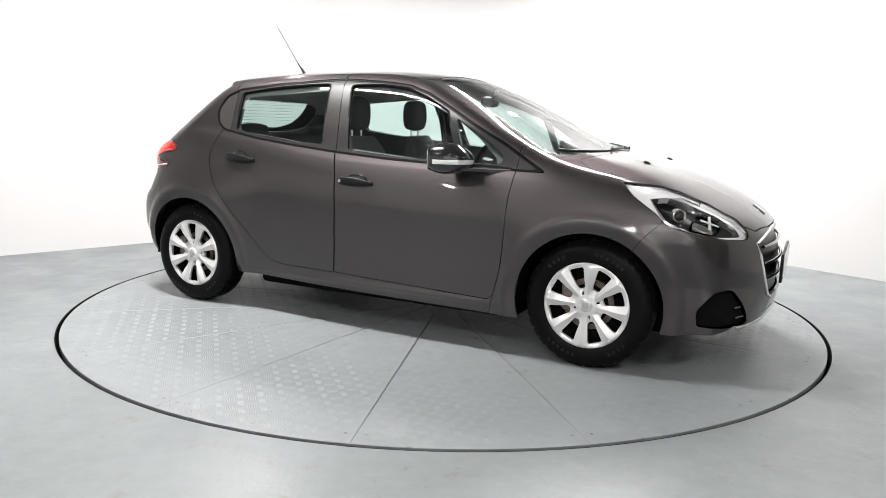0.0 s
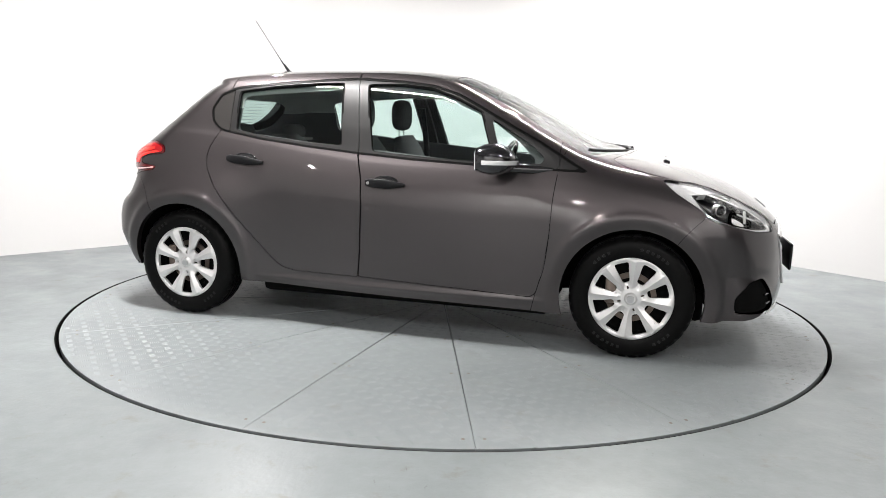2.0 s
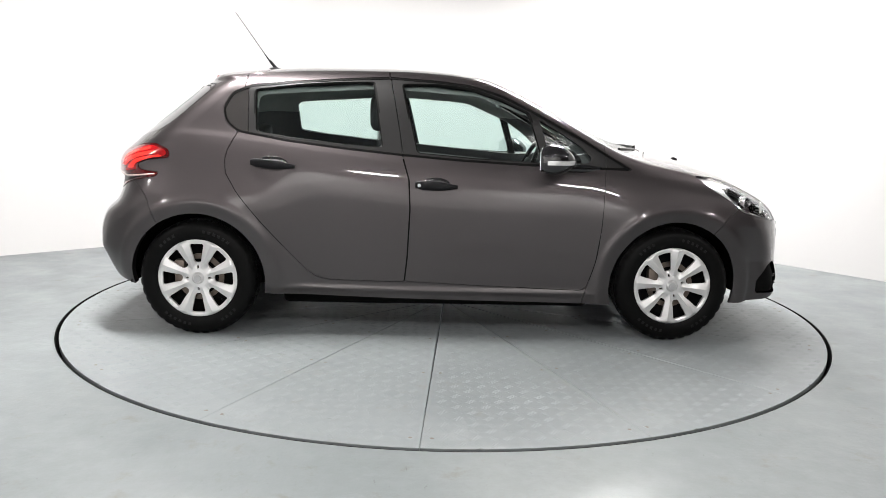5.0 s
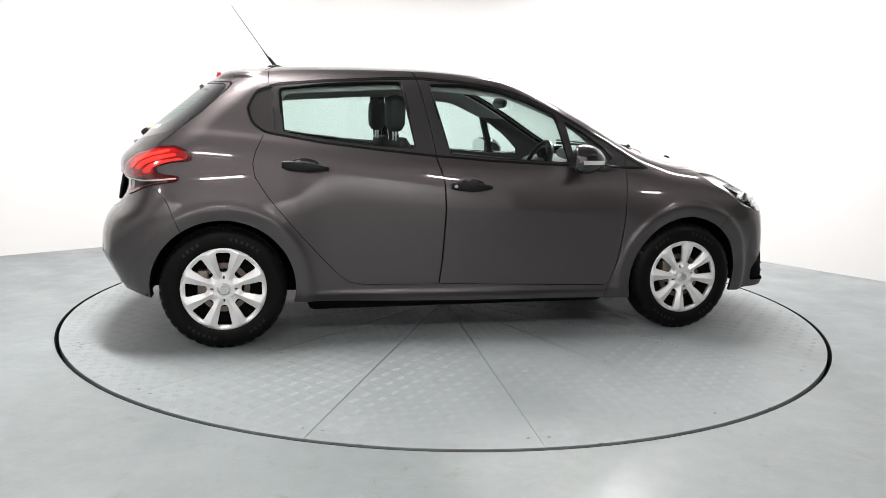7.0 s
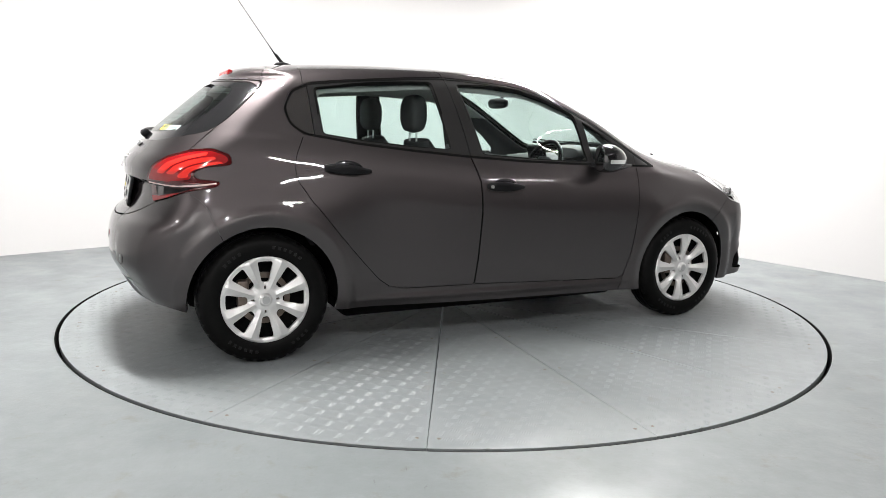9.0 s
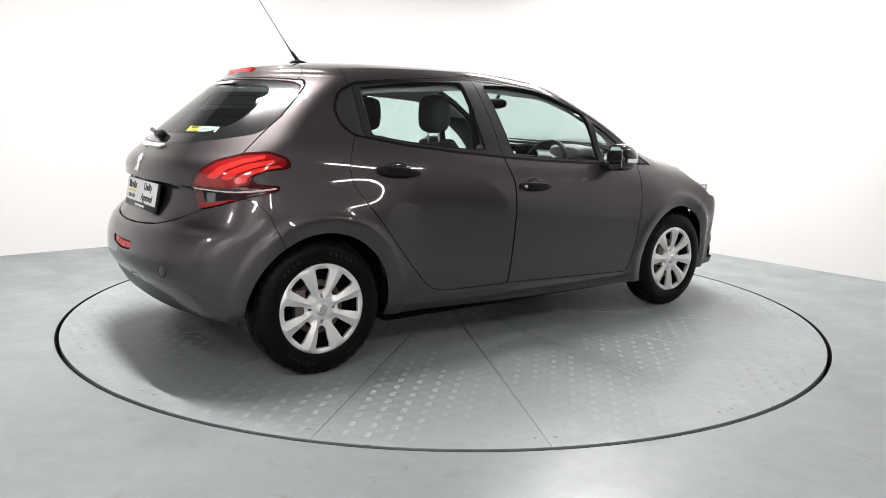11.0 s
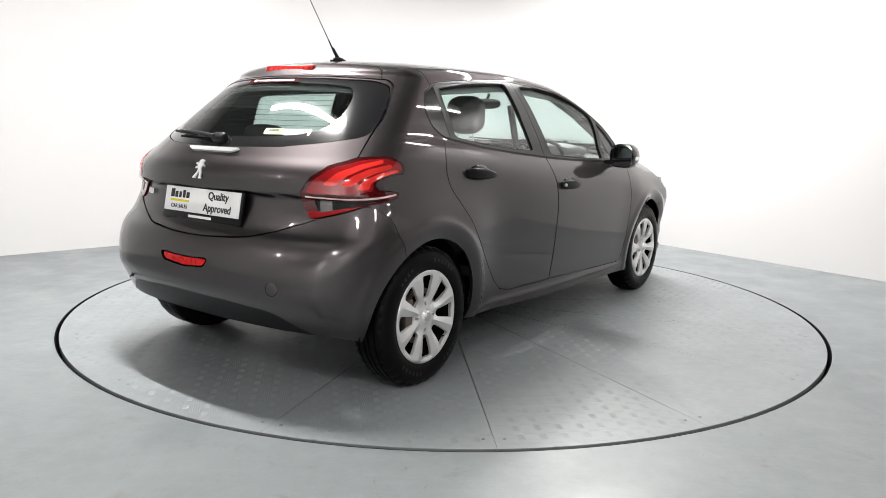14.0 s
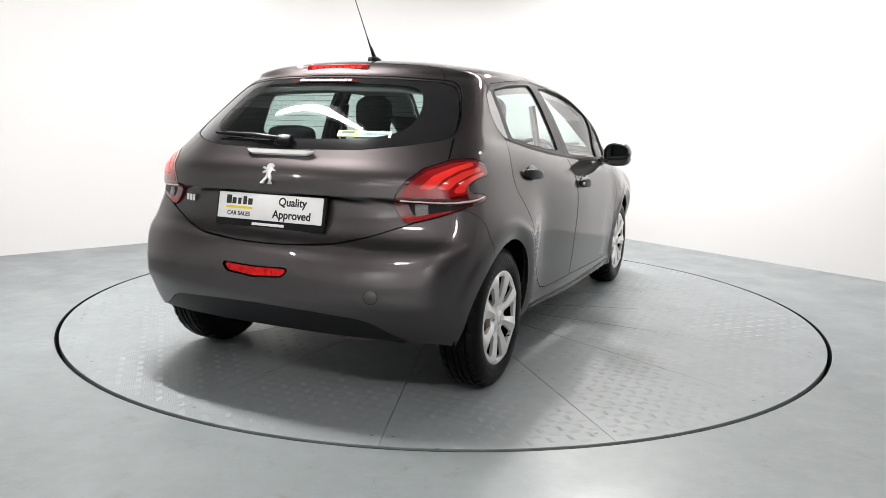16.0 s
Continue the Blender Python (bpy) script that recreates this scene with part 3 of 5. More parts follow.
tv, tf = treads()
tagged(raw("tread_pattern", tv, tf, PLATE, turntable, "raised tread bars", smooth=False), kind="stuff")
screw = lathe([(0.0008, 0.0006), (0.003, 0.0006), (0.0065, 0.0010), (0.0075, 0.0003), (0.0075, -0.004), (0.0008, -0.004)], 12, "Z")
first_screw = None
for i in range(16):
    for r in (0.9, 1.45, 2.17):
        for s in (-1, 1):
            a = radians(SEAM + 22.5 * i)
            m = pose(r * math.cos(a) - s * 0.04 * math.sin(a), r * math.sin(a) + s * 0.04 * math.cos(a), 0)
            if first_screw is None:
                first_screw = part("screw", screw, STEEL, turntable)
                ob = first_screw
            else:
                ob = hang(new("screw", first_screw.data), turntable)
            ob.matrix_local = m

# ---- the car ----
CAR = pose(-1.3363, -0.0585, 0)
car = thing("car", "dark grey five-door hatchback car standing on the turntable", "car")
skin = body_grid()
WHEELS = ((0.0, 0.305), (2.538, 0.305))
SKIRT = curve1([-0.8, -0.45, -0.3, 0.35, 1.2, 2.1, 2.3, 2.9, 3.4], [0.31, 0.29, 0.25, 0.225, 0.215, 0.205, 0.20, 0.190, 0.170])
skin = tidy(*clip(*skin, SKIRT(skin[0][:, 0]) - skin[0][:, 2]))
for wx, wz in WHEELS:
    v = skin[0]
    d = np.hypot(v[:, 0] - wx, v[:, 2] - wz) - 0.352
    skin = tidy(*clip(*skin, np.where(v[:, 1] < -0.4, -d, -1.0)))


def side_field(points, r=0.02, depth=-0.42):
    poly = rounded(points, r)
    return lambda v: np.maximum(outline(v[:, [0, 2]], poly), v[:, 1] - depth)


def rear_field(points, r=0.02, limit=0.3):
    poly = rounded(points, r)
    return lambda v: np.maximum(outline(v[:, [1, 2]], poly), v[:, 0] - limit)


def plan_field(points, r=0.02, low=0.6):
    poly = rounded(points, r)
    return lambda v: np.maximum(outline(v[:, [0, 1]], poly), low - v[:, 2])


def corner_field(points, r=0.015, limit=0.0):
    """An outline wrapped round the rear corner, in the slanted plane of the lamp."""
    poly = rounded(points, r)
    return lambda v: np.maximum(outline(np.stack([0.8 * v[:, 0] - 0.6 * v[:, 1], v[:, 2]], 1), poly), v[:, 0] - limit)


def line_field(points):
    """Side line x(z): below zero behind it."""
    g = curve1([p[1] for p in points], [p[0] for p in points])
    return lambda v: v[:, 0] - g(v[:, 2])


DLO = side_field([(0.208, 1.078), (0.478, 1.033), (0.764, 1.001), (1.075, 0.973), (1.381, 0.951), (1.72, 0.936), (2.03, 0.926), (2.30, 0.921), (2.27, 0.938),
                  (2.15, 1.008), (2.05, 1.068), (1.90, 1.146), (1.748, 1.228), (1.595, 1.303), (1.44, 1.350), (1.25, 1.372), (1.0, 1.387), (0.812, 1.377), (0.509, 1.354), (0.262, 1.328), (0.165, 1.285),
                  (0.122, 1.202), (0.145, 1.125)], 0.025)
WIND = plan_field([(1.50, 0.2), (1.50, 0.0), (1.505, -0.22), (1.515, -0.40), (1.545, -0.475), (1.713, -0.512), (1.911, -0.573), (2.10, -0.617), (2.27, -0.66), (2.34, -0.60), (2.45, -0.35), (2.485, 0.0), (2.485, 0.2)], 0.03, 0.93)
REARGLASS = rear_field([(0.2, 1.338), (0, 1.338), (-0.30, 1.332), (-0.50, 1.322), (-0.568, 1.302), (-0.607, 1.25), (-0.648, 1.16), (-0.660, 1.10), (-0.64, 1.078), (-0.523, 1.054), (-0.362, 1.034), (0.0, 1.026), (0.2, 1.028)], 0.02, 0.25)
TAILLAMP = corner_field([(-0.062, 0.859), (-0.025, 0.921), (0.058, 0.971), (0.180, 1.003), (0.286, 1.010), (0.357, 0.984), (0.371, 0.938), (0.279, 0.927), (0.222, 0.904), (0.237, 0.877),
                         (0.337, 0.863), (0.326, 0.841), (0.185, 0.815), (0.073, 0.780), (-0.021, 0.757), (-0.042, 0.80)], 0.018)
HEADLAMP = side_field([(2.650, 0.897), (2.80, 0.880), (2.892, 0.853), (3.02, 0.800), (3.138, 0.738), (3.19, 0.69), (3.205, 0.648), (3.109, 0.660), (3.002, 0.688), (2.884, 0.718), (2.843, 0.760), (2.714, 0.840)], 0.02)
HOOD = plan_field([(2.515, 0.2), (2.515, 0.0), (2.48, -0.33), (2.40, -0.59), (2.47, -0.665), (2.60, -0.690), (2.80, -0.662), (2.89, -0.640), (3.138, -0.556), (3.22, -0.44), (3.262, -0.2), (3.272, 0.0), (3.272, 0.2)], 0.03, 0.64)
GATE = rear_field([(0.2, 0.655), (0, 0.655), (-0.118, 0.657), (-0.336, 0.673), (-0.456, 0.703), (-0.60, 0.756), (-0.68, 0.80), (-0.70, 0.9), (-0.69, 1.0), (-0.665, 1.09), (-0.652, 1.16), (-0.612, 1.25), (-0.578, 1.305), (-0.54, 1.329), (-0.3, 1.342), (0, 1.346), (0.2, 1.346)], 0.015, 0.12)
SPOILER = plan_field([(-0.3, 0.2), (-0.3, -0.515), (0.02, -0.515), (0.06, -0.50), (0.105, -0.40), (0.13, -0.2), (0.135, 0.2)], 0.02, 1.25)
BUMPER_TOP = curve1([0.0, 0.118, 0.336, 0.456, 0.60, 0.70, 0.8, 1.0], [0.655, 0.657, 0.673, 0.703, 0.756, 0.785, 0.82, 0.83])
BUMPER_SIDE = curve1([0.1, 0.5, 0.60, 0.68, 0.77, 0.82, 0.9], [-0.05, -0.12, -0.19, -0.225, -0.27, -0.34, -0.5])
VALANCE = rear_field([(0.2, 0.410), (0, 0.410), (-0.25, 0.403), (-0.44, 0.390), (-0.50, 0.375), (-0.556, 0.335), (-0.66, 0.285), (-0.66, 0.15), (0.2, 0.15)], 0.03, 0.0)
FDOOR = side_field([(0.985, 1.45), (1.04, 1.2), (1.075, 0.973), (1.112, 0.85), (1.119, 0.7), (1.108, 0.45), (1.094, 0.312), (1.5, 0.297), (2.035, 0.280), (2.066, 0.300), (2.104, 0.436), (2.124, 0.6), (2.134, 0.79), (2.148, 0.93), (2.148, 1.45)], 0.010, -0.5)
RDOOR = side_field([(0.208, 1.078), (0.165, 0.99), (0.150, 0.93), (0.160, 0.865), (0.219, 0.772), (0.353, 0.606), (0.466, 0.476), (0.565, 0.368), (0.625, 0.325), (0.70, 0.310), (0.90, 0.310), (1.09, 0.309), (1.104, 0.45), (1.115, 0.7), (1.108, 0.85),
                    (1.071, 0.973), (1.036, 1.2), (0.98, 1.45), (0.24, 1.45)], 0.010, -0.5)
WING = line_field([(2.02, 0.1), (2.066, 0.300), (2.104, 0.436), (2.124, 0.6), (2.134, 0.79), (2.148, 0.93), (2.2, 1.1), (2.25, 1.5)])
FRONT_SEAM = line_field([(2.60, 0.1), (2.70, 0.45), (2.741, 0.593), (2.853, 0.723), (2.95, 0.80), (3.0, 1.5)])
FOG = side_field([(3.030, 0.262), (3.028, 0.335), (3.095, 0.420), (3.160, 0.432), (3.205, 0.365), (3.226, 0.305), (3.226, 0.258)], 0.02, -0.3)
GRILLE = lambda v: np.maximum(outline(v[:, [1, 2]], rounded([(0.2, 0.36), (-0.34, 0.36), (-0.47, 0.62), (-0.36, 0.645), (0.2, 0.665)], 0.03)), 3.0 - v[:, 0])

backing = skin
for fld in (DLO, WIND, REARGLASS, TAILLAMP, HEADLAMP, FOG, GRILLE):
    backing = split(backing, fld, 0.012)[1]
backing = split(backing, lambda v: np.maximum(v[:, 2] - 0.87, v[:, 0] + 0.2), 0.0)[1]
dlo, skin = split(skin, DLO, 0.0012)
dlo, dlo_ring = split(dlo, lambda v: DLO(v) + 0.011, 0.0)
windscreen, skin = split(skin, WIND, 0.0015)
rear_glass, skin = split(skin, REARGLASS, 0.0015)
rear_glass, rear_ring = split(rear_glass, rear_field([(0.2, 1.316), (-0.30, 1.310), (-0.43, 1.298), (-0.475, 1.262), (-0.505, 1.18), (-0.495, 1.12), (-0.42, 1.090), (-0.3, 1.076), (0.2, 1.066)], 0.04, 0.25), 0.0)
windscreen, wind_ring = split(windscreen, lambda v: WIND(v) + 0.022, 0.0)
tail_lamp, skin = split(skin, TAILLAMP, 0.0015)
head_lamp, skin = split(skin, HEADLAMP, 0.0018)
hood, skin = split(skin, HOOD, 0.002)
gate, skin = split(skin, GATE, 0.0025)
spoiler, skin = split(skin, SPOILER, 0.0018)
bumper, skin = split(skin, lambda v: np.maximum(v[:, 2] - BUMPER_TOP(np.abs(v[:, 1])), v[:, 0] - BUMPER_SIDE(v[:, 2])), 0.0016)
skin, front = split(skin, FRONT_SEAM, 0.0016)
fdoor, skin = split(skin, FDOOR, 0.002)
rdoor, skin = split(skin, RDOOR, 0.002)
skin, wing = split(skin, WING, 0.0015)
valance, bumper = split(bumper, VALANCE, 0.001)
fog, front = split(front, FOG, 0.001)
grille, front = split(front, GRILLE, 0.001)
REFL = rear_field([(0.152, 0.572), (0.0, 0.566), (-0.152, 0.572), (-0.165, 0.563), (-0.142, 0.532), (0.0, 0.520), (0.142, 0.532), (0.165, 0.563)], 0.012, 0)

lamp_refl, bumper = split(bumper, REFL, 0.001)
front_lip, front = split(front, lambda v: np.maximum(v[:, 2] - 0.240, np.abs(v[:, 1]) - 0.55), 0.001)
panel("front_lip", front_lip, GLOSSBLACK, car, "black front lip", both=True, lift=0.0, depth=0.03)
panel("joint_backing", backing, DARK, car, "black inner shell behind the panel joints", both=True, lift=-0.009, depth=0.004)
# body shell, bonnet, gate, bumpers
panel("body_shell", skin, PAINT, car, both=True)
panel("bonnet", hood, PAINT, car, both=True)
panel("front_bumper", front, PAINT, car, both=True)
panel("spoiler", spoiler, PAINT, car, both=True)
gate_low, gate = split(gate, lambda v: v[:, 2] - 0.857, 0.0012)
panel("tailgate", gate, PAINT, car, both=True, depth=0.03)
sunk = np.clip((gate_low[0][:, 2] - 0.70) / 0.12, 0, 1)
gate_low = (gate_low[0] - skin_normal(gate_low[0]) * (0.011 * sunk * sunk * (3 - 2 * sunk))[:, None], gate_low[1])
panel("plate_recess", gate_low, PAINT, car, "sunken lower tailgate round the plate", both=True, depth=0.02)
panel("rear_bumper", bumper, PAINT, car, both=True, depth=0.03)
panel("bumper_valance", valance, BLACK, car, "black plastic lower bumper", both=True, lift=-0.002, depth=0.03)
panel("grille", grille, BLACK, car, "black front grille", both=True, lift=-0.025, depth=0.01)
wind = panel("windscreen", windscreen, GLASS, car, both=True, depth=0.004, lift=-0.003)
back = panel("rear_window", rear_glass, DARKGLASS, car, both=True, depth=0.004, lift=-0.003)
for o in (wind, back):
    o.visible_shadow = False


panel("window_border", rear_ring, GLOSSBLACK, car, "black glass border of the rear window", both=True, depth=0.004, lift=-0.003)
panel("window_border", wind_ring, GLOSSBLACK, car, "black border of the windscreen", both=True, depth=0.004, lift=-0.003)


def window_pieces():
    """Door windows: frames, panes and quarter lights from the glazed band."""
    d = {}
    bl = line_field([(1.094, 0.3), (1.075, 0.973), (1.038, 1.2), (0.985, 1.45)])
    rear, fore = split(dlo, bl, 0.002)
    fpane = side_field([(1.064, 1.350), (1.25, 1.352), (1.44, 1.330), (1.59, 1.279), (1.735, 1.212), (1.818, 0.952), (1.45, 0.966), (1.148, 0.990)], 0.02)
    sail = side_field([(1.79, 1.178), (1.90, 1.115), (2.02, 1.038), (2.075, 0.985), (2.06, 0.955), (1.856, 0.955)], 0.015)
    d["fpane"], fore = split(fore, fpane, 0.0)
    d["sail"], fore = split(fore, sail, 0.0)
    door_end = line_field([(2.148, 0.9), (2.16, 1.2), (2.2, 1.5)])
    d["fframe"], d["tip"] = split(fore, door_end, 0.0015)
    q = line_field([(0.268, 1.0), (0.262, 1.076), (0.248, 1.316), (0.24, 1.4)])
    d["quarter"], rear = split(rear, q, 0.002)
    rpane = side_field([(0.285, 1.302), (0.50, 1.330), (0.80, 1.353), (0.914, 1.357), (0.972, 1.014), (0.75, 1.026), (0.50, 1.052), (0.300, 1.084)], 0.02)
    d["rpane"], d["rframe"] = split(rear, rpane, 0.0)
    return d


pieces = window_pieces()


def door(name, skin_mesh, frame_mesh, pane_mesh, extra, mirror):
    ob = panel(name, skin_mesh, PAINT, car, mirror=mirror, depth=0.02)
    panel("window_frame", frame_mesh, SATIN, ob, "satin black window frame", mirror=mirror, lift=-0.003, depth=0.02)
    g = panel("window_pane", pane_mesh, GLASS, ob, "greenish tinted window glass", mirror=mirror, lift=-0.010, depth=0.004)
    g.visible_shadow = False
    if extra is not None:
        g = panel("sail_pane", extra, GLASS, ob, "small fixed triangular pane", mirror=mirror, lift=-0.010, depth=0.004)
        g.visible_shadow = False
    # rubber strip along the waist and round the pane
    v, f = pane_mesh
    e = border(f)
    side = -1 if mirror else 1
    nrm = skin_normal(v)
    seal_v, seal_f = [], []
    for a, b in e:
        k = len(seal_v)
        c = v.mean(0)
        for i in (a, b):
            o = v[i] - c
            o[1] = 0
            o = o / max(np.linalg.norm(o), 1e-6) * 0.008
            base = v[i] - nrm[i] * 0.009
            seal_v += [base - o, base - o * 0.7 + nrm[i] * 0.006, base + o * 0.9 + nrm[i] * 0.006]
        seal_f += [(k, k + 1, k + 4, k + 3), (k + 1, k + 2, k + 5, k + 4)]
    sv = np.array(seal_v) * np.array([1, side, 1])
    raw("window_seal", sv, seal_f, RUBBER, ob, "black rubber seal")
    return ob


doors = {}
for mirror in (False, True):
    doors["f", mirror] = door("front_door", fdoor, pieces["fframe"], pieces["fpane"], pieces["sail"], mirror)
    doors["r", mirror] = door("rear_door", rdoor, pieces["rframe"], pieces["rpane"], None, mirror)
    panel("window_trim", dlo_ring, RUBBER, car, "black trim round the side windows", mirror=mirror, lift=-0.001, depth=0.012)
    panel("front_wing", wing, PAINT, car, mirror=mirror)
    panel("quarter_light", pieces["quarter"], material("dark_quarter_glass", (0.03, 0.028, 0.027), 0.06, coat=1.0) if not mirror else bpy.data.materials["dark_quarter_glass"], car, "dark quarter window", mirror=mirror, lift=-0.004)
    panel("mirror_sail", pieces["tip"], SATIN, car, "black triangular panel behind the wing", mirror=mirror, lift=-0.003)
    panel("fog_pocket", fog, DARK, car, "black fog lamp pocket", mirror=mirror, lift=-0.018, depth=-0.018)

# cabin lining just inside the skin, open at every window
lining = body_grid(0.04)
lining = tidy(*clip(*lining, 0.30 - lining[0][:, 2]))
for wx, wz in WHEELS:
    v = lining[0]
    d = np.hypot(v[:, 0] - wx, v[:, 2] - wz) - 0.37
    lining = tidy(*clip(*lining, np.where(v[:, 1] < -0.4, -d, -1.0)))
for fld, grow in ((side_field([(0.30, 1.09), (0.95, 1.02), (1.045, 1.02), (1.8, 0.955), (2.06, 0.955), (1.79, 1.19), (1.48, 1.315), (1.06, 1.34), (0.9, 1.34), (0.30, 1.29)], 0.04), 0.0),
                  (WIND, 0.0), (rear_field([(0.2, 1.315), (-0.45, 1.30), (-0.555, 1.25), (-0.60, 1.13), (-0.55, 1.09), (0.2, 1.06)], 0.05, 0.25), 0.0)):
    lining = split(lining, fld, 0.0)[1]
lining = tidy(*clip(*lining, lining[0][:, 0] - 2.42))
upper, lower = split(lining, lambda v: 1.22 - v[:, 2], 0.0)
panel("roof_lining", upper, LINING, car, "light grey roof lining", both=True, lift=-0.035, depth=0.005)
panel("cabin_trim", lower, TRIM, car, "dark cabin side trim", both=True, lift=-0.035, depth=0.005)

# ---- lamps ----
CLAWS = ([(0.019, 0.896), (0.082, 0.943), (0.172, 0.973), (0.267, 0.993), (0.277, 0.981), (0.183, 0.958), (0.114, 0.930), (0.068, 0.891)],
         [(0.083, 0.892), (0.134, 0.930), (0.203, 0.956), (0.301, 0.975), (0.311, 0.961), (0.223, 0.939), (0.164, 0.916), (0.134, 0.891)],
         [(0.149, 0.886), (0.193, 0.921), (0.243, 0.939), (0.323, 0.954), (0.345, 0.936), (0.243, 0.921), (0.205, 0.902), (0.205, 0.880), (0.158, 0.876)])
EDGE = [(-0.045, 0.862), (-0.010, 0.915), (0.065, 0.960), (0.184, 0.991), (0.280, 0.999), (0.345, 0.978), (0.356, 0.947), (0.279, 0.934), (0.212, 0.905), (0.222, 0.874), (0.10, 0.858)]
LOWER = [(-0.008, 0.838), (0.142, 0.830), (0.285, 0.843), (0.240, 0.832), (0.142, 0.811), (0.013, 0.785)]
STRIP = [(-0.040, 0.853), (0.143, 0.846), (0.318, 0.860), (0.322, 0.852), (0.142, 0.836), (-0.038, 0.844)]


def corner_point(c, z, s):
    """The skin point of the rear corner at slanted place c and height z."""
    a, b = -0.9, 0.6
    for _ in range(40):
        m = (a + b) / 2
        if body_f(np.array([[0.8 * c + 0.6 * m, -0.6 * c + 0.8 * m, z]]))[0] > 0:
            a = m
        else:
            b = m
    return (0.8 * c + 0.6 * a, (-0.6 * c + 0.8 * a) * s, z)


def tail_light(mirror):
    s = 1 if mirror else -1
    ob = panel("tail_light", tail_lamp, DEEPRED, car, "red tail light with three claw-shaped stripes", mirror=mirror, lift=0.001, depth=0.03)
    rest = tail_lamp
    body, rest = split(rest, corner_field(EDGE, 0.02), 0.0)
    for c in CLAWS:
        claw, body = split(body, corner_field(c, 0.012), 0.0)
        panel("claw", claw, BRIGHTRED, ob, "bright red claw stripe", mirror=mirror, lift=0.0035, depth=0.003)
    panel("lens", body, RED, ob, "red lens", mirror=mirror, lift=0.002, depth=0.001)
    line = curve1([-0.045, 0.05, 0.143, 0.24, 0.318], [0.848, 0.843, 0.841, 0.846, 0.855])
    pts = [corner_point(c, float(line(np.array([c]))[0]), -1 if mirror else 1) for c in np.linspace(-0.040, 0.318, 20)]
    part("light_strip", tube(pts, 0.0042, 6), CLEAR, ob, "pale clear strip")
    low, rest = split(rest, corner_field(LOWER, 0.01), 0.0)
    panel("reversing_lens", low, LAMPDARK, ob, "smoked reversing lamp lens", mirror=mirror, lift=0.002, depth=0.001)
    bulb, _ = split(low, lambda v: np.abs(0.8 * v[:, 0] - 0.6 * v[:, 1] - 0.040) - 0.022, 0.0)
    panel("reversing_reflector", bulb, REVERSE, ob, "faceted clear reflector", mirror=mirror, lift=0.0035, depth=0.001)
    edge, _ = split(rest, lambda v: v[:, 2] - 0.79 - 0.13 * (0.8 * v[:, 0] - 0.6 * v[:, 1]), 0.0)
    panel("lower_band", edge, RED, ob, "red lower band", mirror=mirror, lift=0.002, depth=0.001)


def headlight(mirror):
    s = 1 if mirror else -1
    ob = panel("headlight", head_lamp, LAMPDARK, car, "clear headlight with dark bezel and chrome reflectors", mirror=mirror, lift=-0.055, depth=-0.053)
    dark = side_field([(2.795, 0.838), (2.86, 0.842), (2.93, 0.822), (3.07, 0.762), (3.155, 0.705), (3.180, 0.665), (3.10, 0.672), (2.985, 0.702), (2.885, 0.737)], 0.012)
    inner, surround = split(head_lamp, dark, 0.0)
    crest = line_field([(3.22, 0.60), (3.19, 0.68), (3.13, 0.735), (3.00, 0.805), (2.88, 0.856), (2.70, 0.893), (2.60, 0.93)])
    band, light_bar = split(surround, crest, 0.001)
    rim, band = split(band, lambda v: np.maximum(DARKRING(v), v[:, 2] - 0.84), 0.0)
    panel("reflector_surround", band, CHROME, ob, "silver lamp surround", mirror=mirror, lift=-0.010, depth=0.03)
    panel("bezel_rim", rim, REFLECTOR, ob, "chrome bezel rim", mirror=mirror, lift=-0.014, depth=0.03)
    panel("running_light", light_bar, AMBERCLEAR, ob, "clear daytime running light bar", mirror=mirror, lift=-0.006, depth=0.02)
    bowl, _ = split(inner, side_field([(2.995, 0.785), (3.06, 0.757), (3.105, 0.725), (3.098, 0.683), (2.995, 0.712)], 0.015), 0.0)
    panel("main_reflector", bowl, REFLECTOR, ob, "chrome main beam reflector", mirror=mirror, lift=-0.050, depth=-0.025)
    y = skin_side(3.045, 0.728) + 0.030
    part("bulb_cross", join(box(0.095, 0.010, 0.008, pose(3.045, s * abs(y), 0.728, 0, 18, -32 * s), 0.003), box(0.012, 0.010, 0.062, pose(3.045, s * abs(y), 0.728, 0, -8, -32 * s), 0.003)), CHROME, ob, "chrome bulb cross")
    yp = skin_side(2.925, 0.762) + 0.022
    part("projector", join(lathe([(0.022, -0.004), (0.026, -0.008), (0.030, -0.004), (0.030, 0.03), (0.022, 0.03)], 32)), LAMPSILVER, ob, "silver projector ring").matrix_local = pose(2.925, s * abs(yp), 0.762, 0, 0, 150 if mirror else 30)
    part("projector_lens", lathe([(0.0005, -0.010), (0.010, -0.008), (0.018, -0.002), (0.022, 0.006), (0.022, 0.02), (0.0005, 0.02)], 32), GLOSSBLACK, ob, "dark projector lens").matrix_local = pose(2.925, s * abs(yp), 0.762, 0, 0, 150 if mirror else 30)
    lens = panel("lens", head_lamp, CLEARLENS, ob, "clear plastic lens", mirror=mirror, lift=0.001, depth=0.01)
    lens.visible_shadow = False


DARKRING = side_field([(2.783, 0.846), (2.86, 0.852), (2.935, 0.833), (3.078, 0.773), (3.167, 0.712), (3.194, 0.657), (3.10, 0.664), (2.98, 0.693), (2.875, 0.729)], 0.012)


def skin_side(x, z):
    """Where the skin lies across the car at x, z (its right-hand side)."""
    a, b = -1.1, 0.0
    for _ in range(40):
        m = (a + b) / 2
        if body_f(np.array([[x, m, z]]))[0] > 0:
            a = m
        else:
            b = m
    return a


for mirror in (False, True):
    tail_light(mirror)
    headlight(mirror)

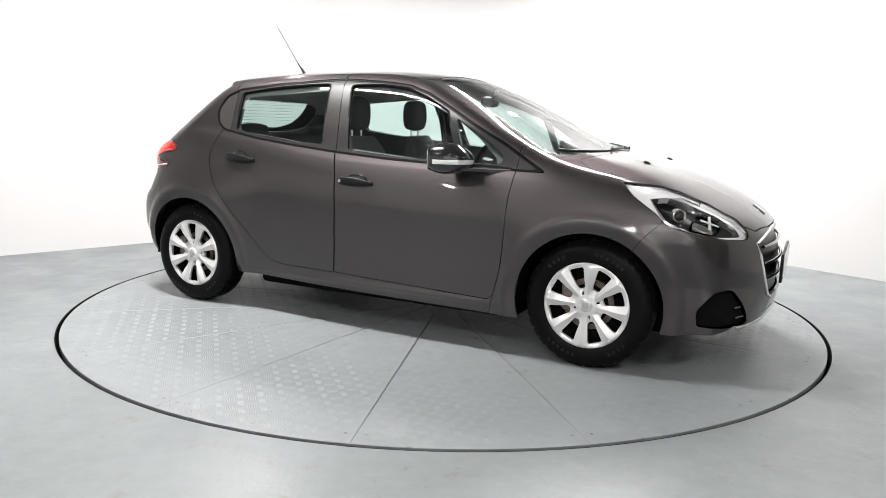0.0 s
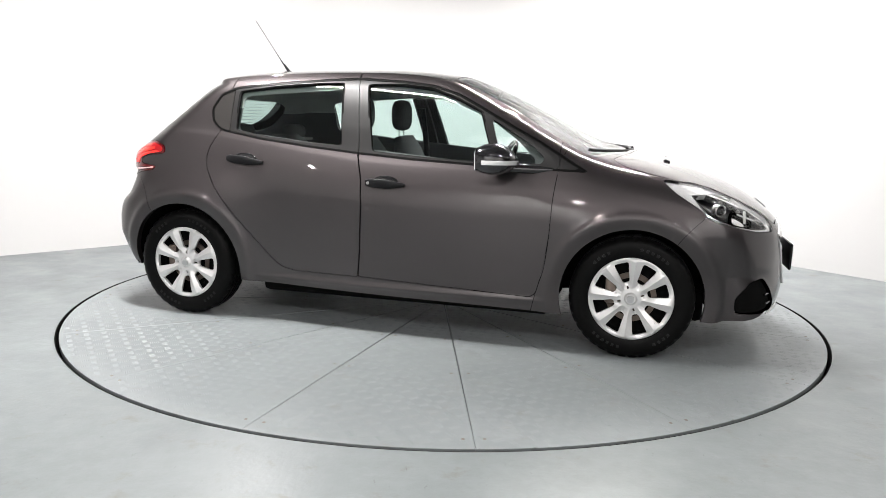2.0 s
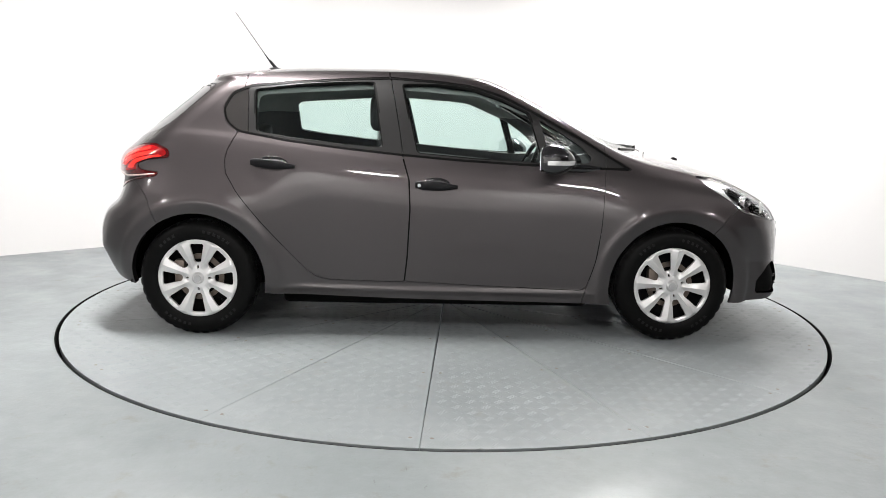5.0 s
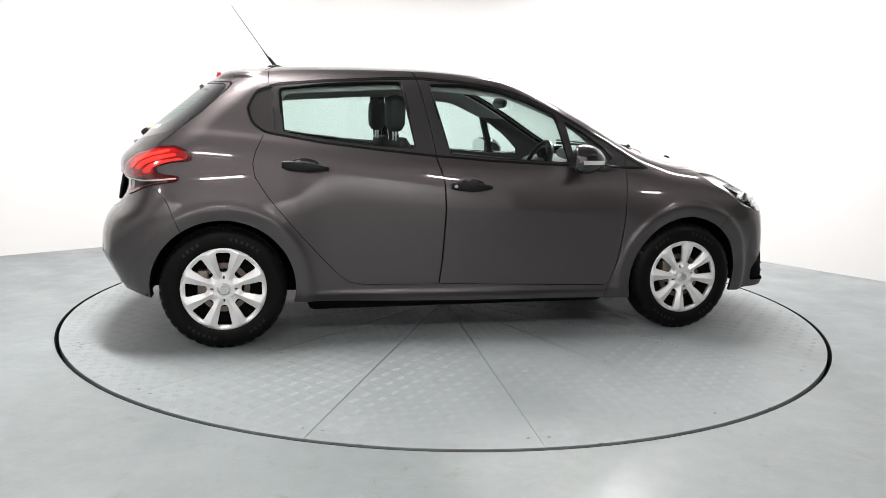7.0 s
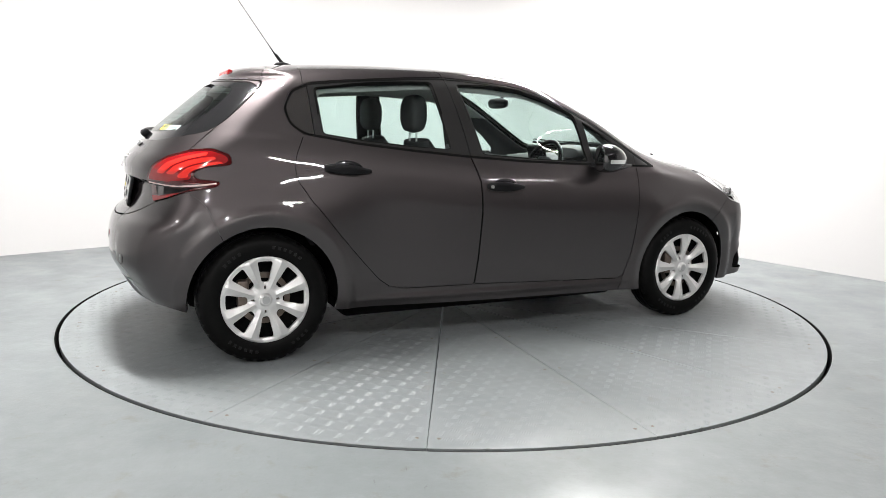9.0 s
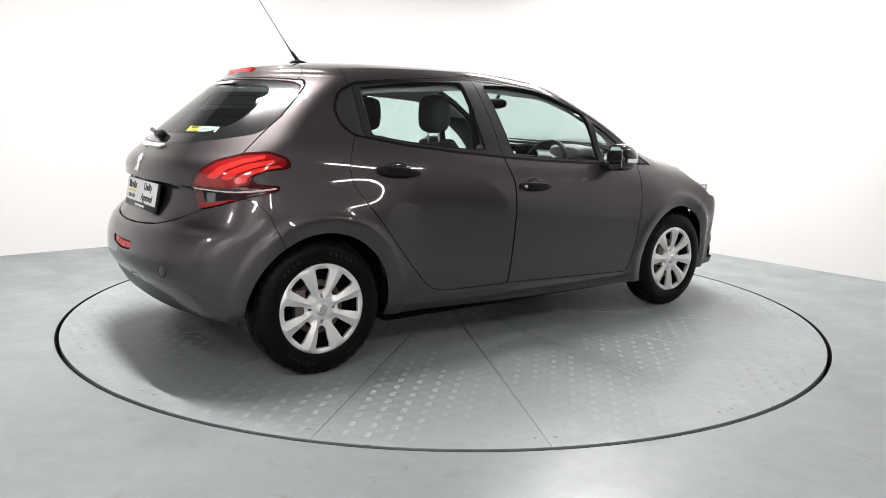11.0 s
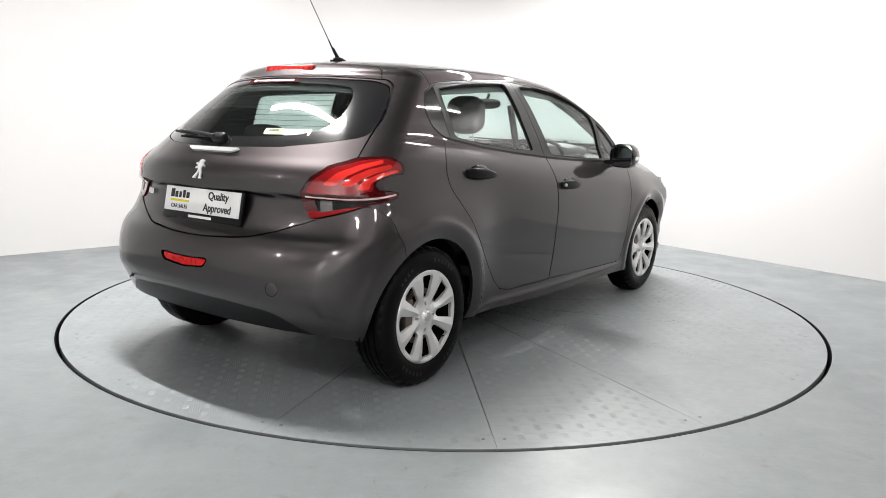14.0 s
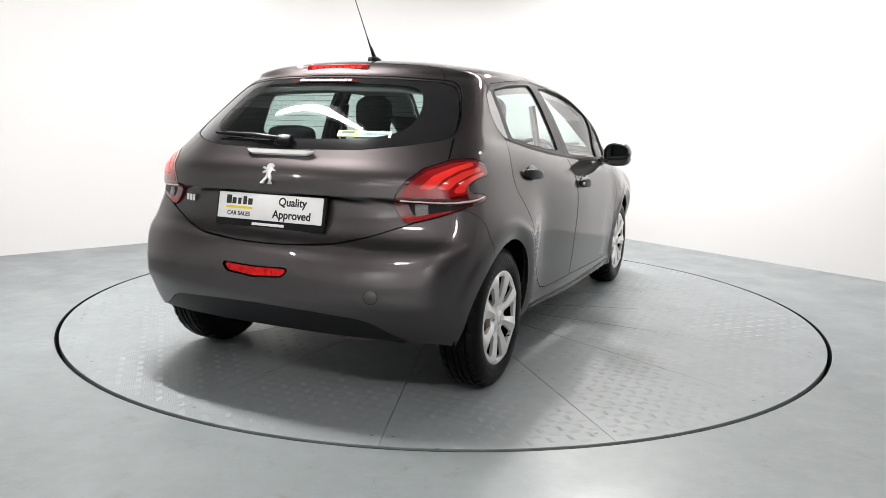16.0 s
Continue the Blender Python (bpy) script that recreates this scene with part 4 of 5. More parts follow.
fog_rear = panel("rear_fog_lamp", lamp_refl, LAMPDARK, car, "dark recess of the rear fog lamp", both=True, lift=-0.014, depth=-0.013)
inner_refl = rear_field([(0.140, 0.565), (0.0, 0.560), (-0.140, 0.565), (-0.150, 0.560), (-0.132, 0.537), (0.0, 0.526), (0.132, 0.537), (0.150, 0.560)], 0.01, 0)
panel("lens", split(lamp_refl, inner_refl, 0.0)[0], FOGRED, fog_rear, "red fog lamp lens", both=True, lift=-0.005, depth=0.004)


def skin_x(y, z, rear=True):
    """Where the skin lies along the car's length at y, z."""
    a, b = (-1.0, 1.0) if rear else (4.0, 2.0)
    for _ in range(40):
        m = (a + b) / 2
        if body_f(np.array([[m, y, z]]))[0] > 0:
            a = m
        else:
            b = m
    return a


def skin_z(x, y):
    a, b = 1.7, 0.5
    for _ in range(40):
        m = (a + b) / 2
        if body_f(np.array([[x, y, m]]))[0] > 0:
            a = m
        else:
            b = m
    return a


def frame_on_skin(p):
    """A pose at a skin point: local z out of the skin, local y up along it."""
    n = Vector(skin_normal(np.array([p]))[0])
    up = (Vector((0, 0, 1)) - n * n.z).normalized()
    m = Matrix((up.cross(n), up, n)).transposed().to_4x4()
    m.translation = Vector(p)
    return m


def flat_bar(sx, sy, sz, bevel=0.0):
    return box(sx, sy, sz, pose(0, 0, sz / 2), bevel)


# tow cover
cap = frame_on_skin((skin_x(-0.513, 0.487), -0.513, 0.487))
part("tow_cover_gap", lathe([(0.0265, 0.0003), (0.0285, 0.0003), (0.0285, -0.004), (0.0265, -0.004)], 32, "Z"), DARK, car).matrix_local = cap
part("tow_cover", lathe([(0.0005, 0.001), (0.024, 0.001), (0.026, 0.0), (0.026, -0.004), (0.0005, -0.004)], 32, "Z"), PAINT, car).matrix_local = cap

# third brake light on the spoiler
brake = part("third_brake_light", box(0.026, 0.325, 0.036, pose(skin_x(0.0, 1.382) + 0.013, -0.004, 1.381, 0, 12, 0), 0.009, 3), RED, car, "long red third brake light")
for k in range(8):
    part("led_cell", box(0.004, 0.026, 0.014, pose(skin_x(0.0, 1.384) - 0.001, -0.004 + (k - 3.5) * 0.034, 1.384, 0, 12, 0), 0.002), BRIGHTRED, brake, "bright red cell")

# chrome bar, emblem and model badge on the tailgate
bar = frame_on_skin((skin_x(0.0, 1.010), -0.012, 1.010))


def cut_shape(points, depth, bevel=0.0):
    """A flat outline given a thickness, its front edge softened."""
    bm = bmesh.new()
    face = bm.faces.new([bm.verts.new((x, y, 0)) for x, y in points])
    top = bmesh.ops.extrude_face_region(bm, geom=[face])["geom"]
    vs = [g for g in top if isinstance(g, bmesh.types.BMVert)]
    bmesh.ops.translate(bm, verts=vs, vec=(0, 0, depth))
    bmesh.ops.recalc_face_normals(bm, faces=bm.faces)
    if bevel:
        rim = [e for e in bm.edges if e.verts[0].co.z > depth / 2 and e.verts[1].co.z > depth / 2]
        bmesh.ops.bevel(bm, geom=rim, offset=bevel, segments=2, affect="EDGES", profile=0.5)
    return smooth_all(bm, 40)


part("boot_handle_bar", cut_shape(rounded([(-0.168, 0.012), (0.168, 0.012), (0.160, 0.002), (0.132, -0.012), (-0.132, -0.012), (-0.160, 0.002)], 0.006), 0.011, 0.003), CHROME, car, "tapered chrome boot handle bar").matrix_local = bar
lion = frame_on_skin((skin_x(0.0, 0.927), -0.008, 0.927))
FIGURE = [(-26, -36), (-12, -36), (-6, -22), (3, -12), (9, -22), (6, -36), (22, -36), (23, -30), (17, -28), (18, -12), (10, 2), (13, 12), (26, 10), (26, 16),
          (16, 22), (20, 30), (12, 38), (-2, 38), (-10, 30), (-8, 24), (-24, 26), (-26, 20), (-10, 14), (-24, 8), (-24, 2), (-6, 4), (-8, -8), (-20, -26), (-26, -30)]
part("emblem", cut_shape([(x * 0.00115, y * 0.00115) for x, y in FIGURE], 0.006, 0.0012), CHROME, car, "chrome emblem").matrix_local = lion
badge = frame_on_skin((skin_x(0.47, 0.80), 0.47, 0.80))
for k in range(3):
    part("badge_bar", box(0.017, 0.027, 0.0016, pose((k - 1) * 0.023, 0, 0.0008), 0.0007), CHROME, car, "small chrome badge bar").matrix_local = badge


# ---- plates ----
def number_plate(m, rear):
    ob = part("plate_holder", join(box(0.545, 0.142, 0.014, pose(0, -0.006, 0.007), 0.006)), BLACK, car, "black plate holder")
    ob.matrix_local = m
    part("plate_face", box(0.52, 0.108, 0.004, pose(0, 0.008, 0.016), 0.002), WHITE, ob, "white plate")
    if not rear:
        return
    z = 0.0185
    words("lettering", "Quality", 0.046, INK, ob, pose(0.115, 0.034, z), bold=0.0011)
    words("lettering", "Approved", 0.046, INK, ob, pose(0.115, -0.018, z), bold=0.0011)
    words("lettering", "CAR SALES", 0.0245, INK, ob, pose(-0.150, -0.025, z), bold=0.0004)
    part("yellow_underline", box(0.135, 0.010, 0.001, pose(-0.150, 0.001, z)), YELLOW, ob, "yellow bar")
    for k, (w, h) in enumerate(((0.026, 0.036), (0.020, 0.026), (0.016, 0.026), (0.018, 0.034), (0.022, 0.026))):
        part("brand_bar", box(w, h, 0.001, pose(-0.205 + k * 0.0275, 0.014 + h / 2, z), 0.0), INK, ob, "dark brand shape")
    part("brand_bar", box(0.16, 0.011, 0.001, pose(0.0, -0.062, 0.0147)), WHITE, ob, "white brand shape")


plate_m = frame_on_skin((skin_x(0.0, 0.775), 0.0, 0.775))
number_plate(plate_m @ pose(0.004, 0.004, -0.002), True)
front_m = Matrix(((0, 0, 1, 3.336), (1, 0, 0, 0), (0, 1, 0, 0.49), (0, 0, 0, 1)))
number_plate(front_m, False)

# ---- rear wiper, aerial, washers, wipers ----
px, py, pz = skin_x(-0.012, 1.059) - 0.012, -0.012, 1.062
wiper = part("rear_wiper", join(box(0.045, 0.075, 0.034, pose(px, py, pz, 0, -42, 0), 0.012, 3),
                                tube([(px - 0.012, py + 0.02, pz + 0.005), (skin_x(0.15, 1.075) - 0.022, 0.15, 1.078), (skin_x(0.36, 1.082) - 0.018, 0.36, 1.084)], 0.011, 8, 0.55)), BLACK, car, "black plastic rear wiper arm")
part("wiper_blade", tube([(skin_x(y, 1.068) - 0.008, y, 1.070 + 0.012 * (y / 0.4) ** 2) for y in np.linspace(0.06, 0.41, 9)], 0.006, 6), RUBBER, wiper, "black rubber blade")
roof_z = skin_z(0.275, 0.0)
aerial = part("aerial_base", join(blob([(0.225, -0.017, roof_z - 0.002, 0.010, 0.006), (0.240, -0.017, roof_z + 0.004, 0.020, 0.012), (0.275, -0.017, roof_z + 0.006, 0.024, 0.014), (0.310, -0.017, roof_z + 0.003, 0.019, 0.009), (0.328, -0.017, roof_z + 0.001, 0.008, 0.004)]),
                                  tube([(0.272, -0.017, roof_z + 0.010), (0.258, -0.017, roof_z + 0.030), (0.236, -0.017, roof_z + 0.062)], 0.0125, 12, 0.45)), BLACK, car, "black roof aerial foot")
part("aerial_mast", join(tube([(0.250, -0.017, 1.475), (0.205, -0.017, 1.540)], 0.0055, 8, 0.6), tube([(0.205, -0.017, 1.540), (0.034, -0.017, 1.781)], 0.0024, 6, 0.85)), BLACK, aerial, "thin black mast")
for s in (-1, 1):
    part("washer_jet", blob([(2.655, s * 0.307, skin_z(2.655, 0.307), 0.008, 0.004), (2.668, s * 0.307, skin_z(2.668, 0.307) + 0.004, 0.014, 0.008), (2.69, s * 0.307, skin_z(2.69, 0.307) + 0.002, 0.010, 0.006)], 12), BLACK, car)
part("cowl", tube([(2.485 - 0.25 * (y / 0.6) ** 2, y, skin_z(2.485 - 0.25 * (y / 0.6) ** 2, y) - 0.004) for y in np.linspace(-0.55, 0.55, 25)], 0.009, 8), BLACK, car, "black plastic cowl under the windscreen")
for ys in ((-0.20, -0.08, 0.04, 0.16), (0.10, 0.24, 0.38, 0.52)):
    pts = [(2.485 - 0.25 * (y / 0.6) ** 2 - 0.012 * k, y, skin_z(2.485 - 0.25 * (y / 0.6) ** 2 - 0.012 * k, y) + 0.007) for k, y in enumerate(ys)]
    part("front_wiper", join(tube(pts, 0.008, 8, 0.6), blob([(pts[0][0] + 0.004, pts[0][1] - 0.02, pts[0][2], 0.010, 0.005), (pts[0][0] + 0.004, pts[0][1], pts[0][2] + 0.002, 0.018, 0.013), (pts[0][0] + 0.004, pts[0][1] + 0.02, pts[0][2], 0.010, 0.005)], 12)), BLACK, car, "black wiper arm")



# ---- handles and mirrors ----
def handle(x0, z0, x1, z1, key, mirror, door_ob):
    s = -1 if mirror else 1
    stations, cup = [], []
    for k in range(9):
        t = k / 8
        x, z = x0 + (x1 - x0) * t, z0 + (z1 - z0) * t
        y = skin_side(x, z)
        out = 0.012 + 0.020 * math.sin(math.pi * t) ** 0.6
        h = (0.0205 + 0.004 * math.sin(math.pi * t)) * (0.72 if k == 0 else 1) * (1 - 0.55 * max(0, t - 0.6) / 0.4)
        stations.append((x, s * (y - out * 0.75), z, 0.010 if 0 < k < 8 else 0.006, h))
    # black disc in place of the shade in the body-coloured handle recess
    for k in range(9):
        t = k / 8
        x, z = x0 + (x1 - x0) * (0.16 + 0.70 * t), z0 + (z1 - z0) * (0.2 + 0.6 * t) + 0.002
        r = max(0.004, 0.040 * math.sqrt(max(0, 1 - (2 * t - 1) ** 2)))
        cup.append((x, s * (skin_side(x, z) + 0.005), z, 0.0075, r))
    ob = part("door_handle", blob(stations, 20), BLACK, door_ob, "black plastic door handle")
    part("handle_cup_shade", blob(cup, 20, 2.0), GLOSSBLACK, ob, "black disc standing in for the shaded recess behind the handle")
    if key:
        kx, kz = x0 + 0.020, z0 - 0.0015
        part("lock_cylinder", lathe([(0.0005, -0.003), (0.0075, -0.003), (0.0085, 0.0), (0.0085, 0.01), (0.0005, 0.01)], 16), METALTRIM, ob, "silver door lock").matrix_local = pose(kx, s * (skin_side(kx, kz) - 0.028), kz, 0, 0, 180 if mirror else 0)


for mirror in (False, True):
    handle(1.143, 0.829, 1.362, 0.822, True, mirror, doors["f", mirror])
    handle(0.288, 0.926, 0.518, 0.908, False, mirror, doors["r", mirror])


def door_mirror(mirror):
    s = -1 if mirror else 1
    rings = [(y + 0.010, x + 0.006, z, w * 1.2, h) for y, x, z, w, h in [(-0.845, 1.865, 0.972, 0.050, 0.045), (-0.865, 1.855, 0.974, 0.075, 0.066), (-0.90, 1.850, 0.976, 0.088, 0.077), (-0.95, 1.842, 0.977, 0.090, 0.078), (-0.985, 1.832, 0.975, 0.080, 0.070),
             (-1.008, 1.822, 0.972, 0.062, 0.055), (-1.02, 1.815, 0.970, 0.035, 0.032)]]
    bm = blob([(y, x, z, w, h) for y, x, z, w, h in rings], 28, 2.3)
    for v in bm.verts:
        v.co = Vector((v.co.y, s * v.co.x, v.co.z))
        k = max(0.0, v.co.x - 1.84) / 0.12
        v.co.z = 0.962 + (v.co.z - 0.962) * (1 - 0.40 * min(1.0, k) ** 2)
        v.co.x = max(v.co.x, 1.792 - 0.36 * (abs(v.co.y) - 0.93))
    bmesh.ops.recalc_face_normals(bm, faces=bm.faces)
    ob = part("door_mirror", smooth_all(bm, 40), GLOSSBLACK, car, "gloss black door mirror with a clear indicator strip")
    part("mirror_arm", blob([(1.81, s * -0.835, 0.935, 0.035, 0.012), (1.87, s * -0.825, 0.930, 0.045, 0.020), (1.95, s * -0.808, 0.930, 0.035, 0.024), (2.04, s * -0.795, 0.925, 0.018, 0.022), (2.12, s * -0.785, 0.928, 0.010, 0.010)], 18), GLOSSBLACK, ob, "gloss black mirror foot")
    g = blob([(y, 0, z, w * 0.82, h * 0.84) for y, x, z, w, h in rings[1:-1]], 24, 2.7)
    for v in g.verts:
        yy, zz = v.co.x, v.co.z
        v.co = Vector((1.7895 - 0.36 * (abs(yy) - 0.93) + (0.0015 if v.co.y > 0 else -0.0015), s * yy, zz))
    bmesh.ops.recalc_face_normals(g, faces=g.faces)
    part("mirror_glass", g, MIRROR, ob, "mirror glass")
    band = blob([(y, x, z, w, h) for y, x, z, w, h in rings], 40, 2.3)
    for v in band.verts:
        v.co = Vector((v.co.y, s * v.co.x, v.co.z))
        k = max(0.0, v.co.x - 1.84) / 0.12
        v.co.z = 0.962 + (v.co.z - 0.962) * (1 - 0.40 * min(1.0, k) ** 2)
        v.co.x, v.co.y = 1.855 + (v.co.x - 1.855) * 1.012, s * -0.92 + (v.co.y - s * -0.92) * 1.012
    for co, no in (((0, 0, 0.973), (0, 0, 1)), ((0, 0, 0.952), (0, 0, -1)), ((1.80, 0, 0), (-1, 0, 0)), ((0, s * -0.87, 0), (0, s, 0))):
        bmesh.ops.bisect_plane(band, geom=band.verts[:] + band.edges[:] + band.faces[:], plane_co=co, plane_no=no, clear_outer=True)
    bmesh.ops.recalc_face_normals(band, faces=band.faces)
    part("indicator_strip", smooth_all(band, 50), AMBERCLEAR, ob, "clear indicator strip")
    seam = blob([(-0.86, 1.955, 0.980, 0.004, 0.0015), (-0.94, 1.957, 0.982, 0.006, 0.0018), (-0.985, 1.915, 0.984, 0.008, 0.0018), (-1.006, 1.84, 0.984, 0.01, 0.0015)], 8)
    for v in seam.verts:
        v.co = Vector((v.co.y, s * v.co.x, v.co.z))
    part("housing_seam", seam, GLOSSBLACK, ob)


door_mirror(False)
door_mirror(True)

# ---- wheels ----
TYRE_R = 0.309


def tyre():
    prof = [(0.192, 0.062), (0.200, 0.078), (0.212, 0.086), (0.235, 0.0925), (0.262, 0.0915), (0.280, 0.0865), (0.291, 0.080), (0.299, 0.0735), (0.305, 0.066), (0.3075, 0.058), (0.3080, 0.050), (0.3005, 0.049), (0.3005, 0.042), (0.3088, 0.041), (0.309, 0.018),
            (0.301, 0.017), (0.301, 0.008), (0.309, 0.007)]
    full = prof + [(r, -h) for r, h in reversed(prof)]
    bm = lathe([(r, -h) for r, h in full] + [(0.188, 0.05), (0.188, -0.05)], 144)
    bm.verts.ensure_lookup_table()
    rows = len(full) + 2
    for k in range(rows):
        r, h = (full + [(0.188, 0), (0.188, 0)])[k]
        if 0.055 < abs(h) < 0.079 and r > 0.288:
            for i in range(144):
                if i % 4 == 0:
                    v = bm.verts[k * 144 + i]
                    f = 0.981
                    v.co.x, v.co.z = v.co.x * f, v.co.z * f
        elif r > 0.307 and abs(h) < 0.055:
            for i in range(144):
                if i % 6 == 0:
                    v = bm.verts[k * 144 + i]
                    v.co.x, v.co.z = v.co.x * 0.994, v.co.z * 0.994
    return smooth_all(bm, 28)


def wheel_cover():
    """Silver cover: eight flared spokes with a crease, eight openings."""
    nr, na = 44, 256
    rs = np.concatenate([[0.0005], np.linspace(0.008, 0.199, nr)])
    v, f = [], []
    prof = curve1([0, 0.024, 0.0265, 0.034, 0.050, 0.075, 0.12, 0.165, 0.185, 0.193, 0.2], [0.0205, 0.0205, 0.0135, 0.010, 0.009, 0.013, 0.021, 0.024, 0.020, 0.012, 0.0])
    for r in rs:
        for i in range(na):
            a = 2 * math.pi * i / na
            w = (a + math.pi / 8) % (math.pi / 4) - math.pi / 8
            ridge = max(0.0, 1 - abs(w) / 0.30)
            edge = min(1.0, max(0.0, (r - 0.045) / 0.03)) * min(1.0, max(0.0, (0.192 - r) / 0.02))
            v.append((r * math.cos(a), -(float(prof(r)) + edge * (-0.017 * (1 - ridge) + 0.003)), r * math.sin(a)))
    for k in range(len(rs) - 1):
        for i in range(na):
            a, b, c, d = k * na + i, k * na + (i + 1) % na, (k + 1) * na + (i + 1) % na, (k + 1) * na + i
            f += [(a, b, c), (a, c, d)]
    v, f = np.array(v), np.array(f)
    ang = (np.arctan2(v[:, 2], v[:, 0]) % (math.pi / 4)) - math.pi / 8
    rad = np.hypot(v[:, 0], v[:, 2])
    local = np.stack([rad * np.cos(ang), rad * np.sin(ang)], 1)
    hole = rounded([(0.077, -0.009), (0.083, -0.0165), (0.120, -0.0235), (0.155, -0.0315), (0.1655, -0.0325), (0.1690, -0.028), (0.1700, 0.0), (0.1690, 0.028), (0.1655, 0.0325), (0.155, 0.0315), (0.120, 0.0235), (0.083, 0.0165), (0.077, 0.009)], 0.005)
    slot = rounded([(0.046, -0.0045), (0.062, -0.0045), (0.062, 0.0045), (0.046, 0.0045)], 0.003)
    odd = (np.floor((np.arctan2(v[:, 2], v[:, 0]) % (2 * math.pi)) / (math.pi / 4)) % 2 == 0)
    d = np.minimum(outline(local, hole), np.where(odd, outline(local, slot), 1.0))
    v, f = tidy(*clip(v, f, -d))
    e = border(f)
    k = len(v)
    back_ = np.array([0, 0.014, 0])
    rim = np.concatenate([v[e[:, 0]], v[e[:, 1]], v[e[:, 1]] + back_, v[e[:, 0]] + back_])
    m = len(e)
    i = np.arange(m) + k
    faces = [tuple(t) for t in f] + [tuple(t) for t in np.stack([i, i + m, i + 2 * m, i + 3 * m], 1)]
    me = mesh_of("wheel_cover", np.concatenate([v, rim]), faces, SILVER)
    bm = bmesh.new()
    bm.from_mesh(me)
    bmesh.ops.remove_doubles(bm, verts=bm.verts, dist=0.00005)
    for q in bm.verts:
        q.co.x, q.co.z = q.co.x * 1.085, q.co.z * 1.085
    bmesh.ops.recalc_face_normals(bm, faces=bm.faces)
    smooth_all(bm, 10)
    bm.to_mesh(me)
    bm.free()
    return me


TYRE_ME, COVER_ME = None, wheel_cover()


def wheel(x, s, first=None):
    """s: -1 on the car's right, 1 on its left."""
    rim = part("wheel", lathe([(0.02, -0.030), (0.09, -0.038), (0.15, -0.022), (0.178, -0.030), (0.190, -0.068), (0.196, -0.072), (0.194, 0.06), (0.178, 0.05), (0.15, 0.02), (0.02, 0.02)], 64), DARK, car, "black steel wheel")
    rim.matrix_local = pose(x, s * 0.735, 0.3075, 0, 0, 180 if s > 0 else 0)
    if first is None:
        part("tyre", tyre(), RUBBER, rim, "black rubber tyre")
    else:
        hang(new("tyre", first), rim)["label"] = "black rubber tyre"
    cover = hang(new("wheel_cover", COVER_ME), rim)
    cover["label"] = "silver eight-spoke plastic wheel cover"
    cover.location = (0, -0.070, 0)
    cover.rotation_euler = (0, radians(22.5 if x < 1 else 5.0), 0)
    part("brake_disc", lathe([(0.05, 0.0), (0.125, 0.0), (0.125, 0.018), (0.05, 0.018)], 48), STEEL, rim, "brown rusty brake disc").location = (0, -0.036, 0)
    part("brake_caliper", box(0.055, 0.05, 0.13, pose(-0.10, -0.045, 0.03), 0.012), STEEL, rim)
    part("centre_emblem", lathe([(0.0005, -0.0945), (0.017, -0.0945), (0.0185, -0.093), (0.0185, -0.088), (0.0005, -0.088)], 32), METALTRIM, rim, "embossed centre cap")
    part("valve", tube([(0.128, -0.074, -0.118), (0.120, -0.088, -0.110)], 0.0035, 8), RUBBER, rim)
    for a0, n in ((50, 6), (118, 4), (228, 6), (300, 4)):
        for k in range(n):
            a = radians(a0 + k * 6.2)
            b = box(0.014, 0.0016, 0.016, None, 0.0005)
            o = part("lettering_bar", b, material("worn_tyre_print", (0.007, 0.007, 0.007), 0.42, spec=0.2) if "worn_tyre_print" not in bpy.data.materials else bpy.data.materials["worn_tyre_print"], rim)
            o.matrix_local = Matrix.Rotation(-a, 4, "Y") @ pose(0.252, -0.0915, 0, 0, 90, 0)
    return [c for c in rim.children if c.name.startswith("tyre")][0].data


tyre_me = wheel(0.0, -1)
wheel(2.538, -1, tyre_me)
wheel(0.0, 1, tyre_me)
wheel(2.538, 1, tyre_me)


def arch_liner(x, s):
    bm = bmesh.new()
    rows = []
    for r, y in ((0.05, 0.50), (0.372, 0.50), (0.372, 0.765)):
        rows.append([bm.verts.new((x + r * math.cos(a), s * y, 0.305 + r * math.sin(a))) for a in np.linspace(radians(-6), radians(186), 40)])
    for a, b in zip(rows[:-1], rows[1:]):
        for k in range(39):
            bm.faces.new((a[k], a[k + 1], b[k + 1], b[k]))
    part("arch_liner", smooth_all(bm), DARK, car, "black wheel arch liner")


for x in (0.0, 2.538):
    for s in (-1, 1):
        arch_liner(x, s)
part("underbody", join(box(1.75, 1.50, 0.06, pose(1.27, 0, 0.255), 0.02), box(1.70, 1.34, 0.12, pose(1.27, 0, 0.205), 0.03), box(0.60, 1.10, 0.17, pose(2.6, 0, 0.235), 0.03), box(0.80, 1.04, 0.14, pose(0.08, 0, 0.29), 0.03), box(0.20, 1.0, 0.06, pose(3.0, 0, 0.26), 0.02)), DARK, car, "black underbody")
part("boot_floor", join(box(0.86, 1.02, 0.03, pose(-0.10, 0, 0.375), 0.01), box(0.16, 1.10, 0.03, pose(-0.42, 0, 0.37), 0.01), box(0.08, 0.76, 0.03, pose(-0.53, 0, 0.37), 0.01)), DARK, car, "black boot floor pan")
part("rear_axle", tube([(0.0, -0.66, 0.29), (0.12, -0.5, 0.27), (0.12, 0.5, 0.27), (0.0, 0.66, 0.29)], 0.035, 10), DARK, car)
part("exhaust_silencer", blob([(-0.42, -0.30, 0.30, 0.10, 0.03), (-0.40, -0.30, 0.30, 0.16, 0.06), (-0.22, -0.30, 0.30, 0.16, 0.06), (-0.20, -0.30, 0.30, 0.10, 0.03)], 20), STEEL, car, "dull steel silencer")

